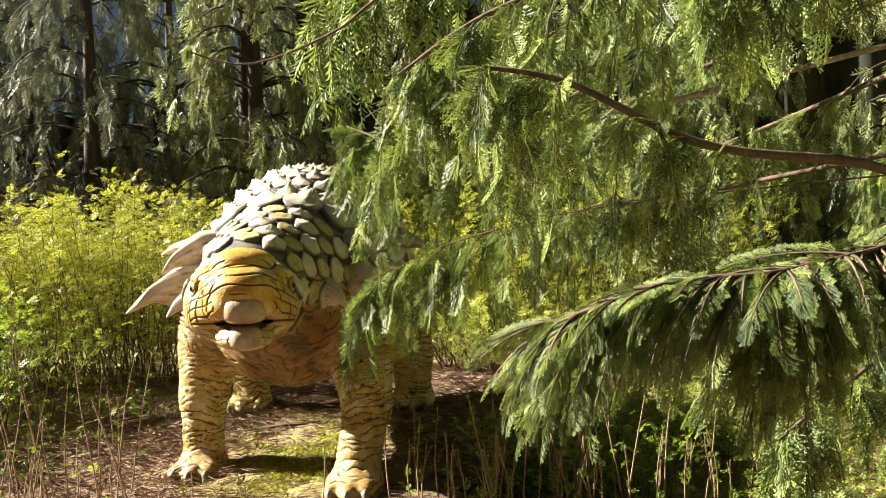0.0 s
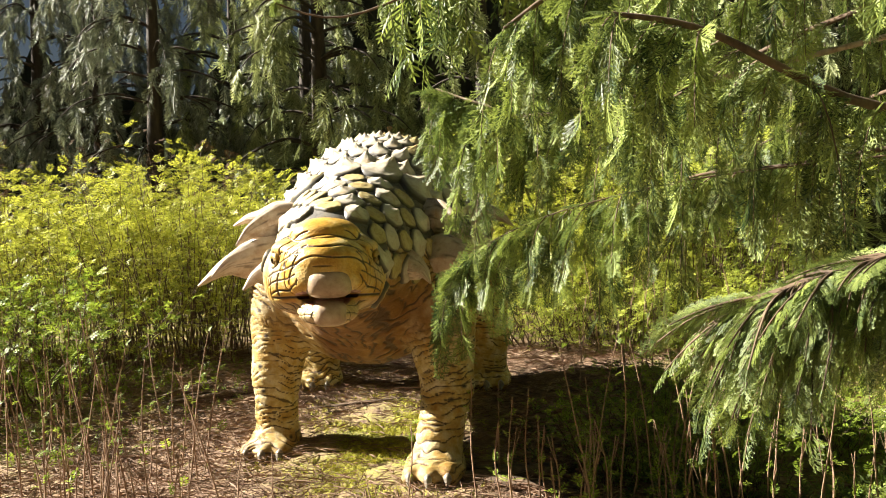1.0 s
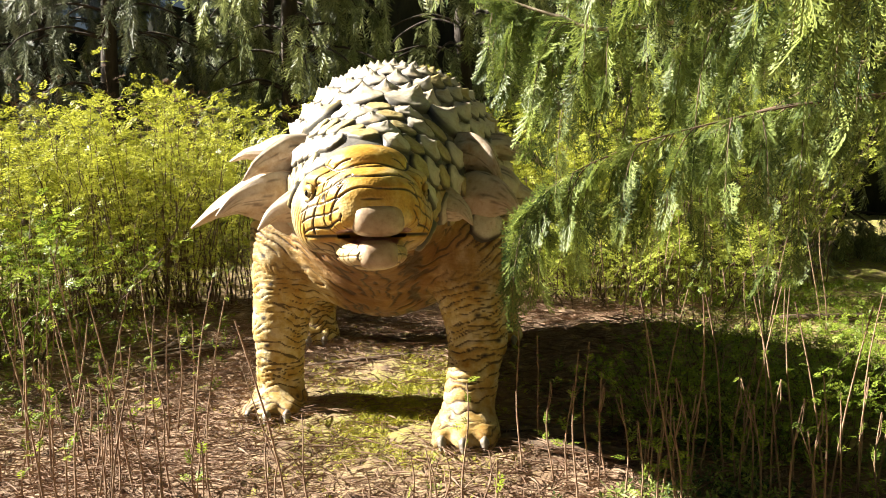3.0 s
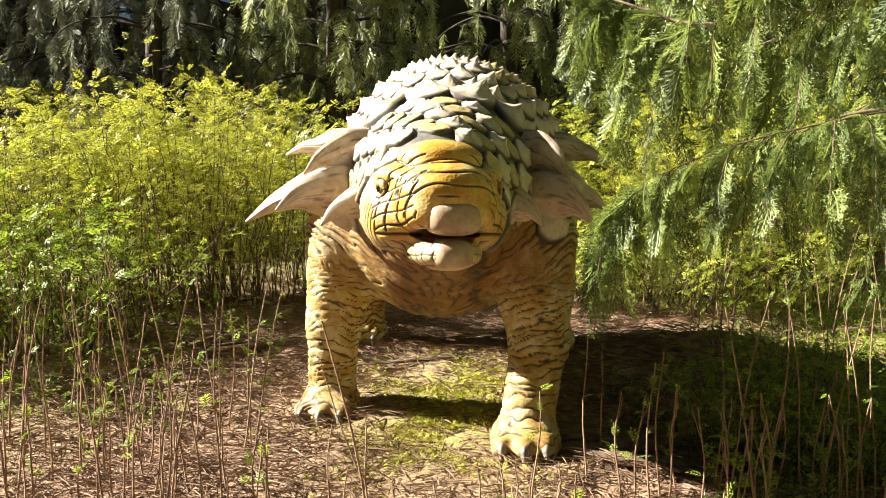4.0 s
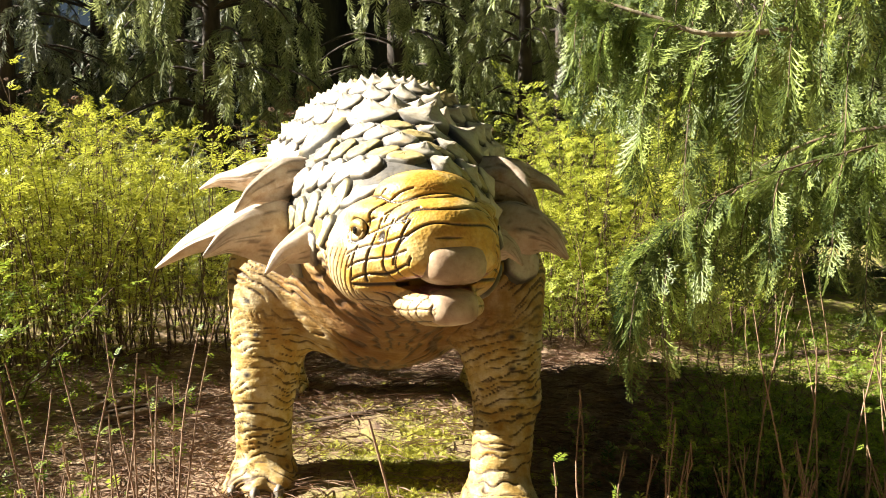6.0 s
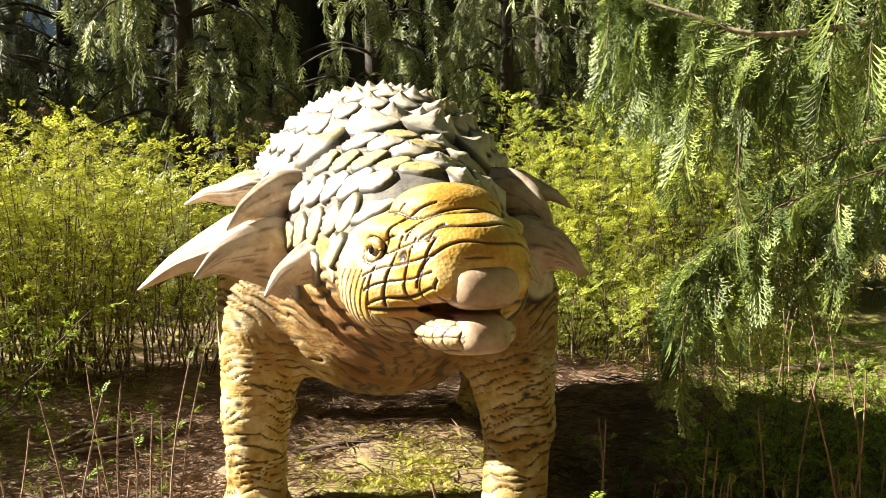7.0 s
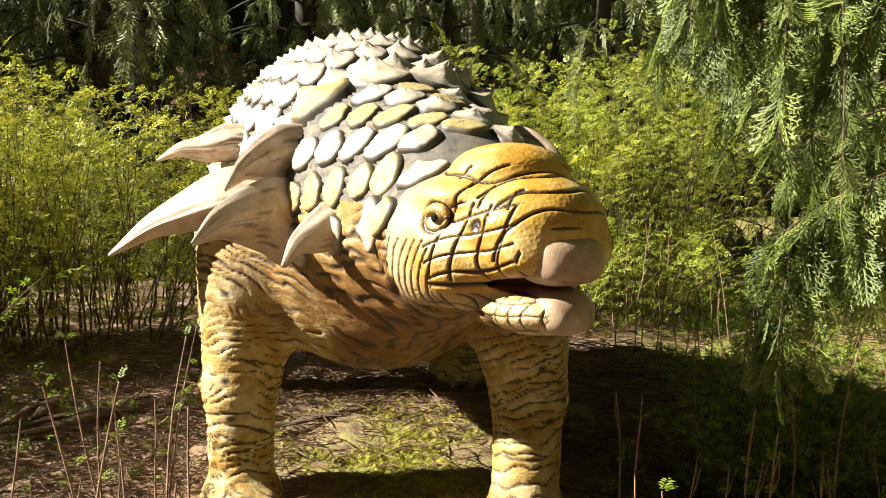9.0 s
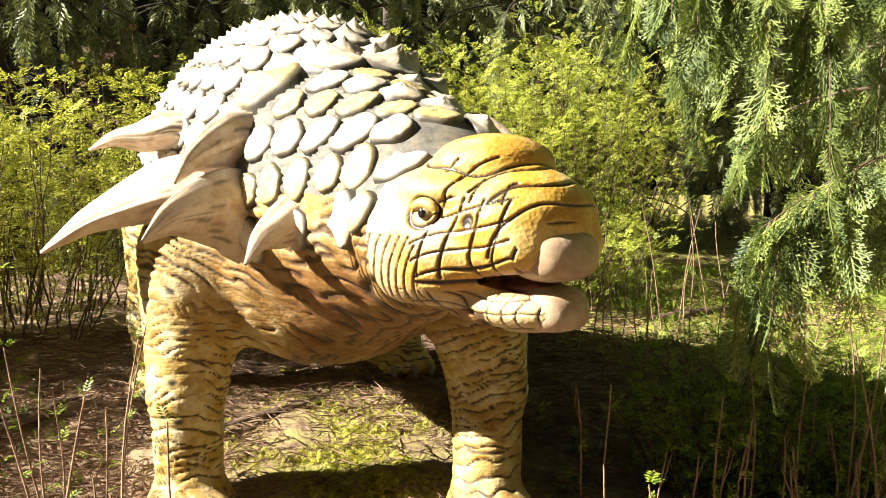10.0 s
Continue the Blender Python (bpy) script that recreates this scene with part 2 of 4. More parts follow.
def ground_height(x, y):
    h = 0.035 * np.sin(1.7 * x + 0.6) * np.cos(1.3 * y) + 0.02 * np.sin(4.1 * x - 2.2 * y)
    slope = np.interp(y, (6.6, 8.6, 10.0, 13.0, 24.0), (-0.22, 0.0, 0.08, 0.12, 0.25))
    return h * np.clip((np.hypot(x + 1.4, y - 7.8) - 0.8) / 2.0, 0.1, 1) + slope


def moss_at(x, y):
    """Where moss and low green grow on the soil."""
    under = np.exp(-(((x + 1.35) / 0.75) ** 2 + ((y - 7.3) / 1.2) ** 2) * 1.1) * 0.95
    right = np.clip((x - 0.6) / 1.2, 0, 1) * np.clip((y - 6.5) / 2.0, 0, 1)
    right = np.maximum(right, np.clip((x - 1.0) / 1.0, 0, 1) * 0.8)
    left = np.clip((-x - 3.2) / 1.5, 0, 1) * 0.5
    return np.clip(np.maximum(np.maximum(under, right), left), 0, 1) * np.clip((y - 1.5) / 2.5, 0.12, 1)


def build_ground():
    gx = np.concatenate([[-600, -200, -80, -40, -25], np.arange(-14, 11.01, 0.11), [25, 40, 80, 200, 600]])
    gy = np.concatenate([[-600, -200, -80, -30, -12], np.arange(0, 20.01, 0.11), [30, 45, 80, 200, 600]])
    X, Y = np.meshgrid(gx, gy)
    Z = np.where((np.abs(X) < 20) & (Y > -10) & (Y < 24), ground_height(X, Y), np.where(Y > 22, 0.25, -0.22))
    Z = Z + rng.normal(0, 0.013, Z.shape) + 0.02 * np.sin(7 * X + 3 * Y) * np.sin(6 * Y - 2 * X)
    i, j = np.meshgrid(np.arange(len(gy) - 1), np.arange(len(gx) - 1), indexing="ij")
    w = len(gx)
    f = np.stack([i * w + j, i * w + j + 1, (i + 1) * w + j + 1, (i + 1) * w + j], -1).reshape(-1, 4)
    me = mesh_np("ground", np.stack([X, Y, Z], -1).reshape(-1, 3), f, [GROUND], smooth=True, attrs={"moss": moss_at(X, Y).ravel()})
    return tagged(new("ground", me), "brown forest soil with needle litter and mossy patches", "ground", kind="structure")


build_ground()

# ---- the dinosaur statue ----
CX = -1.43
FORE, HIND = ((-0.78, 7.40), (0.54, 6.78)), ((-0.80, 9.05), (0.82, 9.05))  # feet, from the middle line
KNEE = ((-0.78, 7.38), (0.62, 6.90))
HEAD_POSE = pose(-1.653, 6.570, 1.413, 0, 0, 15.0) @ pose(0, 0, 0, -0.8, 0, 0)
HEAD_INV = np.array(HEAD_POSE.inverted())


def ellipsoid(P, c, r):
    d = (P - np.array(c, np.float32)) / np.array(r, np.float32)
    k = np.sqrt((d * d).sum(-1))
    return (k - 1.0) * min(r)


def capsule(P, a, b, ra, rb, flat=(1, 1, 1)):
    a, b, s = np.array(a, np.float32), np.array(b, np.float32), np.array(flat, np.float32)
    pa, ba = (P - a) * s, (b - a) * s
    h = np.clip((pa @ ba) / (ba @ ba), 0, 1)
    d = pa - h[..., None] * ba
    return np.sqrt((d * d).sum(-1)) - (ra + (rb - ra) * h)


def blend(a, b, k):
    h = np.clip(0.5 + 0.5 * (b - a) / k, 0, 1)
    return b + (a - b) * h - k * h * (1 - h)


def body_field(P):
    """Signed distance of trunk, neck and legs."""
    Q = P.copy()
    Q[..., 0] = Q[..., 0] - CX
    up = ellipsoid(Q, (0, 8.35, 1.30), (0.91, 1.60, 1.02))
    low = ellipsoid(Q, (0, 8.3, 1.30), (0.88, 1.55, 0.70))
    d = np.where(Q[..., 2] > 1.30, up, low)
    d = blend(d, ellipsoid(Q, (-0.04, 7.45, 1.02), (0.64, 0.62, 0.54)), 0.20)
    d = blend(d, capsule(Q, (-0.02, 7.02, 1.35), (0.0, 6.02, 1.36), 0.62, 0.355), 0.12)
    d = blend(d, capsule(Q, (0, 7.05, 1.00), (0.0, 5.90, 1.20), 0.36, 0.16), 0.15)
    for (lx, ly), (hx, hy), (kx, ky) in zip(FORE, HIND, KNEE):
        sh, kn, ft = (kx * 0.88, ky + 0.10, 1.05), (kx, ky + 0.02, 0.42), (lx, ly - 0.02, -0.10)
        d = blend(d, capsule(Q, sh, kn, 0.31, 0.185), 0.12)
        d = blend(d, capsule(Q, kn, ft, 0.180, 0.160), 0.06)
        d = blend(d, ellipsoid(Q, (lx, ly - 0.12, -0.14), (0.22, 0.26, 0.13)), 0.08)
        for a in (-0.15, -0.02, 0.11):
            d = blend(d, ellipsoid(Q, (lx + a, ly - 0.34 + 0.35 * abs(a), -0.15), (0.065, 0.10, 0.075)), 0.04)
        hip, hk, hf = (hx * 0.86, hy + 0.05, 1.05), (hx, hy, 0.50), (hx, hy + 0.05, 0.08)
        d = blend(d, capsule(Q, hip, hk, 0.34, 0.20), 0.14)
        d = blend(d, capsule(Q, hk, hf, 0.20, 0.17), 0.06)
        d = blend(d, ellipsoid(Q, (hx, hy - 0.07, 0.06), (0.22, 0.26, 0.12)), 0.08)
        for a in (-0.13, 0.0, 0.13):
            d = blend(d, ellipsoid(Q, (hx + a, hy - 0.30 + 0.3 * abs(a), 0.05), (0.06, 0.09, 0.07)), 0.04)
    return d


def to_head(P):
    return P @ HEAD_INV[:3, :3].T.astype(np.float32) + HEAD_INV[:3, 3].astype(np.float32)


def head_field(P):
    H = to_head(P)
    A = H.copy()
    A[..., 0] = np.abs(A[..., 0])
    d = ellipsoid(H, (0, -0.84, -0.07), (0.345, 0.36, 0.215))
    d = blend(d, ellipsoid(H, (0, -1.12, -0.075), (0.242, 0.27, 0.190)), 0.10)
    d = blend(d, ellipsoid(H, (0, -1.265, -0.060), (0.185, 0.140, 0.125)), 0.09)
    d = blend(d, ellipsoid(H, (0, -1.06, 0.112), (0.205, 0.185, 0.098)), 0.025)
    d = blend(d, ellipsoid(A, (0.222, -1.05, 0.040), (0.080, 0.110, 0.040)), 0.05)
    d = blend(d, ellipsoid(A, (0.200, -0.92, -0.19), (0.145, 0.24, 0.15)), 0.10)
    d = blend(d, ellipsoid(A, (0.115, -1.26, -0.15), (0.085, 0.13, 0.060)), 0.06)
    jaw = blend(ellipsoid(H, (0, -1.11, -0.325), (0.172, 0.28, 0.078)), ellipsoid(H, (0, -1.27, -0.322), (0.112, 0.13, 0.060)), 0.06)
    d = blend(d, jaw, 0.05)
    gap = ellipsoid(H, (0, -1.37, -0.236), (0.24, 0.25, 0.036))
    return np.maximum(d, -gap)


def groove_lines(H):
    """How deep the carved lines between the head's shields are, 0 to 1."""
    x, y, z = H[:, 0], H[:, 1], H[:, 2]
    ax = np.abs(x)
    wob = 0.010 * np.sin(17 * y + 9 * z) + 0.008 * np.sin(23 * x + 11 * z + 1.0) + 0.008 * (lattice_noise(H, 14.0, 21) - 0.5)

    def thin(v, w):
        return np.clip(1 - np.abs(v) / w, 0, 1)

    # arcs behind the beak over the top of the snout
    r = np.sqrt((y + 1.43) ** 2 + (z + 0.17) ** 2 + (0.45 * x) ** 2) + wob
    top = (y < -1.09) & (z > -0.06 - 0.10 * (ax > 0.17)) & (ax < 0.22)
    arcs = thin(((r - 0.02) % 0.064) - 0.032, 0.0075) * top
    arcs = arcs * (np.hypot(x / 0.195, (y + 1.06) / 0.175) > 1.02)
    # rim round the crown boss
    e = np.sqrt((x / 0.195) ** 2 + ((y + 1.06) / 0.175) ** 2) + wob * 2
    rim = thin(e - 1.10, 0.035) * (z > -0.02) * (z < 0.12)
    # upright lines from the boss down the brow
    fan = thin(((y + 1.5 * wob + 0.15 * z) % 0.085) - 0.042, 0.0065) * (e > 1.14) * (z > 0.0) * (z < 0.14) * (ax > 0.11) * (y < -1.10)
    # blocks on the cheek between eye and mouth
    cheek = (y > -1.36) & (y < -1.06) & (z < 0.02) & (z > -0.23) & (ax > 0.13)
    rows = thin(((z + wob + 0.35 * (y + 1.2)) % 0.056) - 0.028, 0.0070) * cheek
    col = thin(((y + wob + 0.25 * z) % 0.062) - 0.031, 0.0070) * cheek
    # folds behind the corner of the mouth
    fold = (y > -1.08) & (z < -0.10) & (ax > 0.08)
    folds = thin(((y + 0.55 * z + 2 * wob) % 0.046) - 0.023, 0.0075) * fold
    jawrow = (z < -0.27) & (y < -0.98) & (ax > 0.05)
    scales = np.maximum(thin(((y + 2 * wob) % 0.062) - 0.031, 0.006), thin(((z + wob) % 0.050) - 0.025, 0.006)) * jawrow
    eye = np.sqrt(((y + 1.085) / 1.1) ** 2 + (z + 0.030) ** 2)
    calm = 1 - np.clip(1 - (eye - 0.03) / 0.04, 0, 1) * (ax > 0.18)
    lidline = thin(eye - 0.044, 0.014) * (ax > 0.18)
    hole = np.clip(1.6 - np.hypot((y + 1.235) / 0.017, (z + 0.050) / 0.021), 0, 1) * (ax > 0.12)
    lips = thin(z + 0.238 + 0.05 * (y + 1.2), 0.012) * (y > -1.32) * (y < -1.06) * (ax > 0.1)
    g = np.maximum.reduce([hole, lips, arcs, rim, fan, rows, col, folds * 0.8, scales * 0.7])
    return np.maximum(g * calm, lidline * 0.9)


def surface_net(field, lo, hi, h):
    """Quads on the zero level of a signed field in a box."""
    n = [int(math.ceil((b - a) / h)) + 1 for a, b in zip(lo, hi)]
    ax = [np.linspace(a, a + h * (k - 1), k, dtype=np.float32) for a, k in zip(lo, n)]
    F = np.empty(n, np.float32)
    for i0 in range(0, n[1], 24):
        sl = ax[1][i0:i0 + 24]
        P = np.stack(np.meshgrid(ax[0], sl, ax[2], indexing="ij"), -1)
        F[:, i0:i0 + 24] = field(P)
    S = F < 0
    c = sum(S[i:n[0] - 1 + i, j:n[1] - 1 + j, k:n[2] - 1 + k].astype(np.int8) for i in (0, 1) for j in (0, 1) for k in (0, 1))
    active = (c > 0) & (c < 8)
    idx = -np.ones(active.shape, np.int64)
    cells = np.argwhere(active)
    idx[active] = np.arange(len(cells))
    acc, cnt = np.zeros((len(cells), 3)), np.zeros(len(cells))
    corner = [(i, j, k) for i in (0, 1) for j in (0, 1) for k in (0, 1)]
    for a in corner:
        for axis in range(3):
            if a[axis]:
                continue
            b = list(a)
            b[axis] = 1
            fa = F[cells[:, 0] + a[0], cells[:, 1] + a[1], cells[:, 2] + a[2]]
            fb = F[cells[:, 0] + b[0], cells[:, 1] + b[1], cells[:, 2] + b[2]]
            cross = (fa < 0) != (fb < 0)
            t = np.where(cross, fa / np.where(cross, fa - fb, 1), 0)
            p = np.array(a, float)[None] + 0 * t[:, None]
            p[:, axis] += t
            acc += p * cross[:, None]
            cnt += cross
    verts = (cells + acc / np.maximum(cnt, 1)[:, None]) * h + np.array(lo)
    quads = []
    for axis in range(3):
        u, v = (axis + 1) % 3, (axis + 2) % 3
        s0 = [slice(None)] * 3
        s1 = [slice(None)] * 3
        s0[axis], s1[axis] = slice(0, -1), slice(1, None)
        change = S[tuple(s0)] != S[tuple(s1)]
        e = np.argwhere(change)
        e = e[(e[:, u] > 0) & (e[:, v] > 0) & (e[:, u] < n[u] - 1) & (e[:, v] < n[v] - 1)]
        inside = S[e[:, 0], e[:, 1], e[:, 2]]
        q = []
        for du, dv in ((0, 0), (-1, 0), (-1, -1), (0, -1)):
            k = e.copy()
            k[:, u] += du
            k[:, v] += dv
            q.append(idx[k[:, 0], k[:, 1], k[:, 2]])
        q = np.stack(q, 1)
        q[~inside] = q[~inside][:, ::-1]
        quads.append(q)
    quads = np.concatenate(quads)
    return verts, quads[(quads >= 0).all(1)]


def halve(v, q):
    """Cuts every quad into four."""
    e = np.sort(np.concatenate([q[:, [k, (k + 1) % 4]] for k in range(4)]), 1)
    pairs, back = np.unique(e, axis=0, return_inverse=True)
    back = back.reshape(4, -1) + len(v)
    mid = (v[pairs[:, 0]] + v[pairs[:, 1]]) / 2
    c = len(v) + len(mid) + np.arange(len(q))
    out = [np.stack([q[:, k], back[k], c, back[k - 1]], 1) for k in range(4)]
    return np.concatenate([v, mid, v[q].mean(1)]), np.concatenate(out)


def lattice_noise(P, scale, seed):
    """Smooth noise from 0 to 1 at points."""
    g = np.random.default_rng(seed).random((32, 32, 32))
    p = np.asarray(P, float) * scale + 100.0
    i = np.floor(p).astype(int)
    f = p - i
    f = f * f * (3 - 2 * f)
    out = 0
    for a in (0, 1):
        for b in (0, 1):
            for c in (0, 1):
                w = np.where(a, f[:, 0], 1 - f[:, 0]) * np.where(b, f[:, 1], 1 - f[:, 1]) * np.where(c, f[:, 2], 1 - f[:, 2])
                out = out + w * g[(i[:, 0] + a) % 32, (i[:, 1] + b) % 32, (i[:, 2] + c) % 32]
    return out


def hide_folds(v):
    """Folds of the hide: the swell between them and the depth of their lines, with the legs' share."""
    x, y, z = v[:, 0] - CX, v[:, 1], v[:, 2]
    leg = np.clip((1.0 - z) / 0.3, 0, 1) * np.clip((np.abs(x) - 0.26) / 0.14, 0, 1)
    wob = (lattice_noise(v, 5.0, 3) - 0.5) * 0.10 + (lattice_noise(v, 16.0, 4) - 0.5) * 0.035
    swell, line = np.zeros(len(v)), np.zeros(len(v))
    for share, c, gap, wide in ((leg, z + 0.08 * np.sin(3 * x + 2 * y), 0.062, 0.009), (leg, z - 0.10 * np.sin(4 * x - 2 * y) + 0.03, 0.047, 0.007),
                                (1 - leg, 0.75 * (z - 0.85 * np.abs(x)) + 0.3 * y, 0.052, 0.010), (1 - leg, 0.75 * (z - 0.70 * np.abs(x)) + 0.2 * y, 0.033, 0.008)):
        u = (c + wob * (0.55 + 0.45 * leg)) / gap
        d = np.abs(u - np.floor(u) - 0.5) * gap
        on = np.clip((lattice_noise(v * (1, 1, 2.2), 5.5, int(gap * 1000)) - 0.36) * 5, 0.0, 1)
        line = np.maximum(line, share * on * np.clip(1 - d / wide, 0, 1))
        swell = swell + 0.5 * share * on * (np.minimum(d / (gap * 0.5), 1) - 0.5)
    return swell, line, leg


def all_field(P):
    return blend(body_field(P), head_field(P), 0.05)


def gradient(field, V, e=0.01):
    V = np.asarray(V, np.float32)
    g = np.stack([field(V + np.eye(3, dtype=np.float32)[i] * e) - field(V - np.eye(3, dtype=np.float32)[i] * e) for i in range(3)], -1)
    return g / (np.linalg.norm(g, axis=1)[:, None] + 1e-9)


def settle(field, p, steps=6):
    """Moves points onto the zero level."""
    p = np.asarray(p, np.float32)
    for _ in range(steps):
        p = p - 0.8 * field(p)[:, None] * gradient(field, p)
    return p, gradient(field, p)


def dome_plate(corners, apex, ridge, seed):
    """A rounded many-cornered plate about 1 across that rises to a point: vertices, triangles, rim darkness."""
    r = np.random.default_rng(seed)
    sides = 22
    ang = np.linspace(0, 2 * math.pi, sides, endpoint=False)
    turn = r.uniform(0, 6.28)
    sector = ((ang + turn) % (2 * math.pi / corners)) - math.pi / corners
    rad = 0.5 * (0.45 + 0.55 * math.cos(math.pi / corners) / np.cos(sector)) * (1 + 0.06 * np.sin(2 * ang + r.uniform(0, 6)) + 0.04 * np.sin(3 * ang + r.uniform(0, 6)))
    ring = np.stack([np.cos(ang) * rad, np.sin(ang) * rad], 1)
    tip = np.array([r.uniform(-0.08, 0.08), ridge])
    curve = 1.7 if apex > 0.18 else 1.15
    vs = []
    for s, z in ((1.05, -0.14), (1.0, -0.01), (0.95, 0.055), (0.86, 0.085), (0.66, None), (0.44, None), (0.24, None), (0.09, None)):
        z = 0.085 + apex * ((0.86 - s) / 0.86) ** curve if z is None else z
        vs.append(np.column_stack([ring * s + tip * (1 - s), np.full(sides, z) + 0.010 * r.normal(0, 1, sides) * (s < 0.9)]))
    v = np.concatenate(vs + [np.array([[tip[0], tip[1], 0.085 + apex]])])
    f = []
    for l in range(7):
        for j in range(sides):
            a, b = l * sides + j, l * sides + (j + 1) % sides
            f += [(a, b, b + sides), (a, b + sides, a + sides)]
    for j in range(sides):
        f.append((7 * sides + j, 7 * sides + (j + 1) % sides, len(v) - 1))
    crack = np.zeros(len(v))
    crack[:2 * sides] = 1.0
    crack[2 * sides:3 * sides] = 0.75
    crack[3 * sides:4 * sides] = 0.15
    return v, np.array(f), crack


def horn(points, radii, flat, roll_axis, sides=54, seed=1):
    """A curved, flattened, streaked horn."""
    r = np.random.default_rng(seed)
    t = np.linspace(0, 1, len(points))
    tt = np.linspace(0, 1, 26)
    P = np.stack([np.interp(tt, t, np.array(points)[:, i]) for i in range(3)], 1)
    for _ in range(3):
        P[1:-1] = (P[:-2] + 2 * P[1:-1] + P[2:]) / 4
    R = np.interp(tt, t, radii)
    way = np.gradient(P, axis=0)
    way /= np.linalg.norm(way, axis=1)[:, None]
    a = np.cross(way, np.array(roll_axis, float))
    a /= np.linalg.norm(a, axis=1)[:, None]
    b = np.cross(a, way)
    ang = np.linspace(0, 2 * math.pi, sides, endpoint=False)
    groove = 1 + 0.05 * np.sin(ang * 7 + r.uniform(0, 6)) * (1 - tt[:, None]) + 0.02 * np.sin(ang[None] * 11 + 5 * tt[:, None])
    ca, sa = (np.sign(w) * np.abs(w) ** 1.3 for w in (np.cos(ang), np.sin(ang)))
    V = P[:, None] + R[:, None, None] * groove[..., None] * (flat * ca[None, :, None] * a[:, None] + sa[None, :, None] * b[:, None])
    i, j = np.meshgrid(np.arange(25), np.arange(sides), indexing="ij")
    j2 = (j + 1) % sides
    q = np.stack([i * sides + j, i * sides + j2, (i + 1) * sides + j2, (i + 1) * sides + j], -1).reshape(-1, 4)
    tri = np.concatenate([q[:, :3], q[:, [0, 2, 3]]])
    run = r.random((26, sides)) ** 1.3
    for _ in range(5):
        run = (np.roll(run, 1, 0) + 2 * run + np.roll(run, -1, 0)) / 4
    streak = np.clip((run - 0.55) * 14, 0, 0.95) * (0.35 + 0.65 * (1 - tt[:, None]))
    return V.reshape(-1, 3), tri, streak.reshape(-1)


def ball(c, r, rows=10, cols=14):
    th, ph = np.linspace(0, math.pi, rows + 1), np.linspace(0, 2 * math.pi, cols, endpoint=False)
    V = np.array([[math.sin(a) * math.cos(b), math.sin(a) * math.sin(b), math.cos(a)] for a in th for b in ph]) * np.array(r) + np.array(c)
    i, j = np.meshgrid(np.arange(rows), np.arange(cols), indexing="ij")
    j2 = (j + 1) % cols
    q = np.stack([i * cols + j, (i + 1) * cols + j, (i + 1) * cols + j2, i * cols + j2], -1).reshape(-1, 4)
    return V, np.concatenate([q[:, :3], q[:, [0, 2, 3]]])


def head_points(v):
    return np.asarray(v) @ np.array(HEAD_POSE)[:3, :3].T + np.array(HEAD_POSE)[:3, 3]


MATS = [SKIN, HEAD, SCUTE, OCHRE, SPIKE, HIDE, BEAK, MOUTH, EYE, PUPIL, CLAW]
M_SKIN, M_HEAD, M_SCUTE, M_OCHRE, M_SPIKE, M_HIDE, M_BEAK, M_MOUTH, M_EYE, M_PUPIL, M_CLAW = range(11)


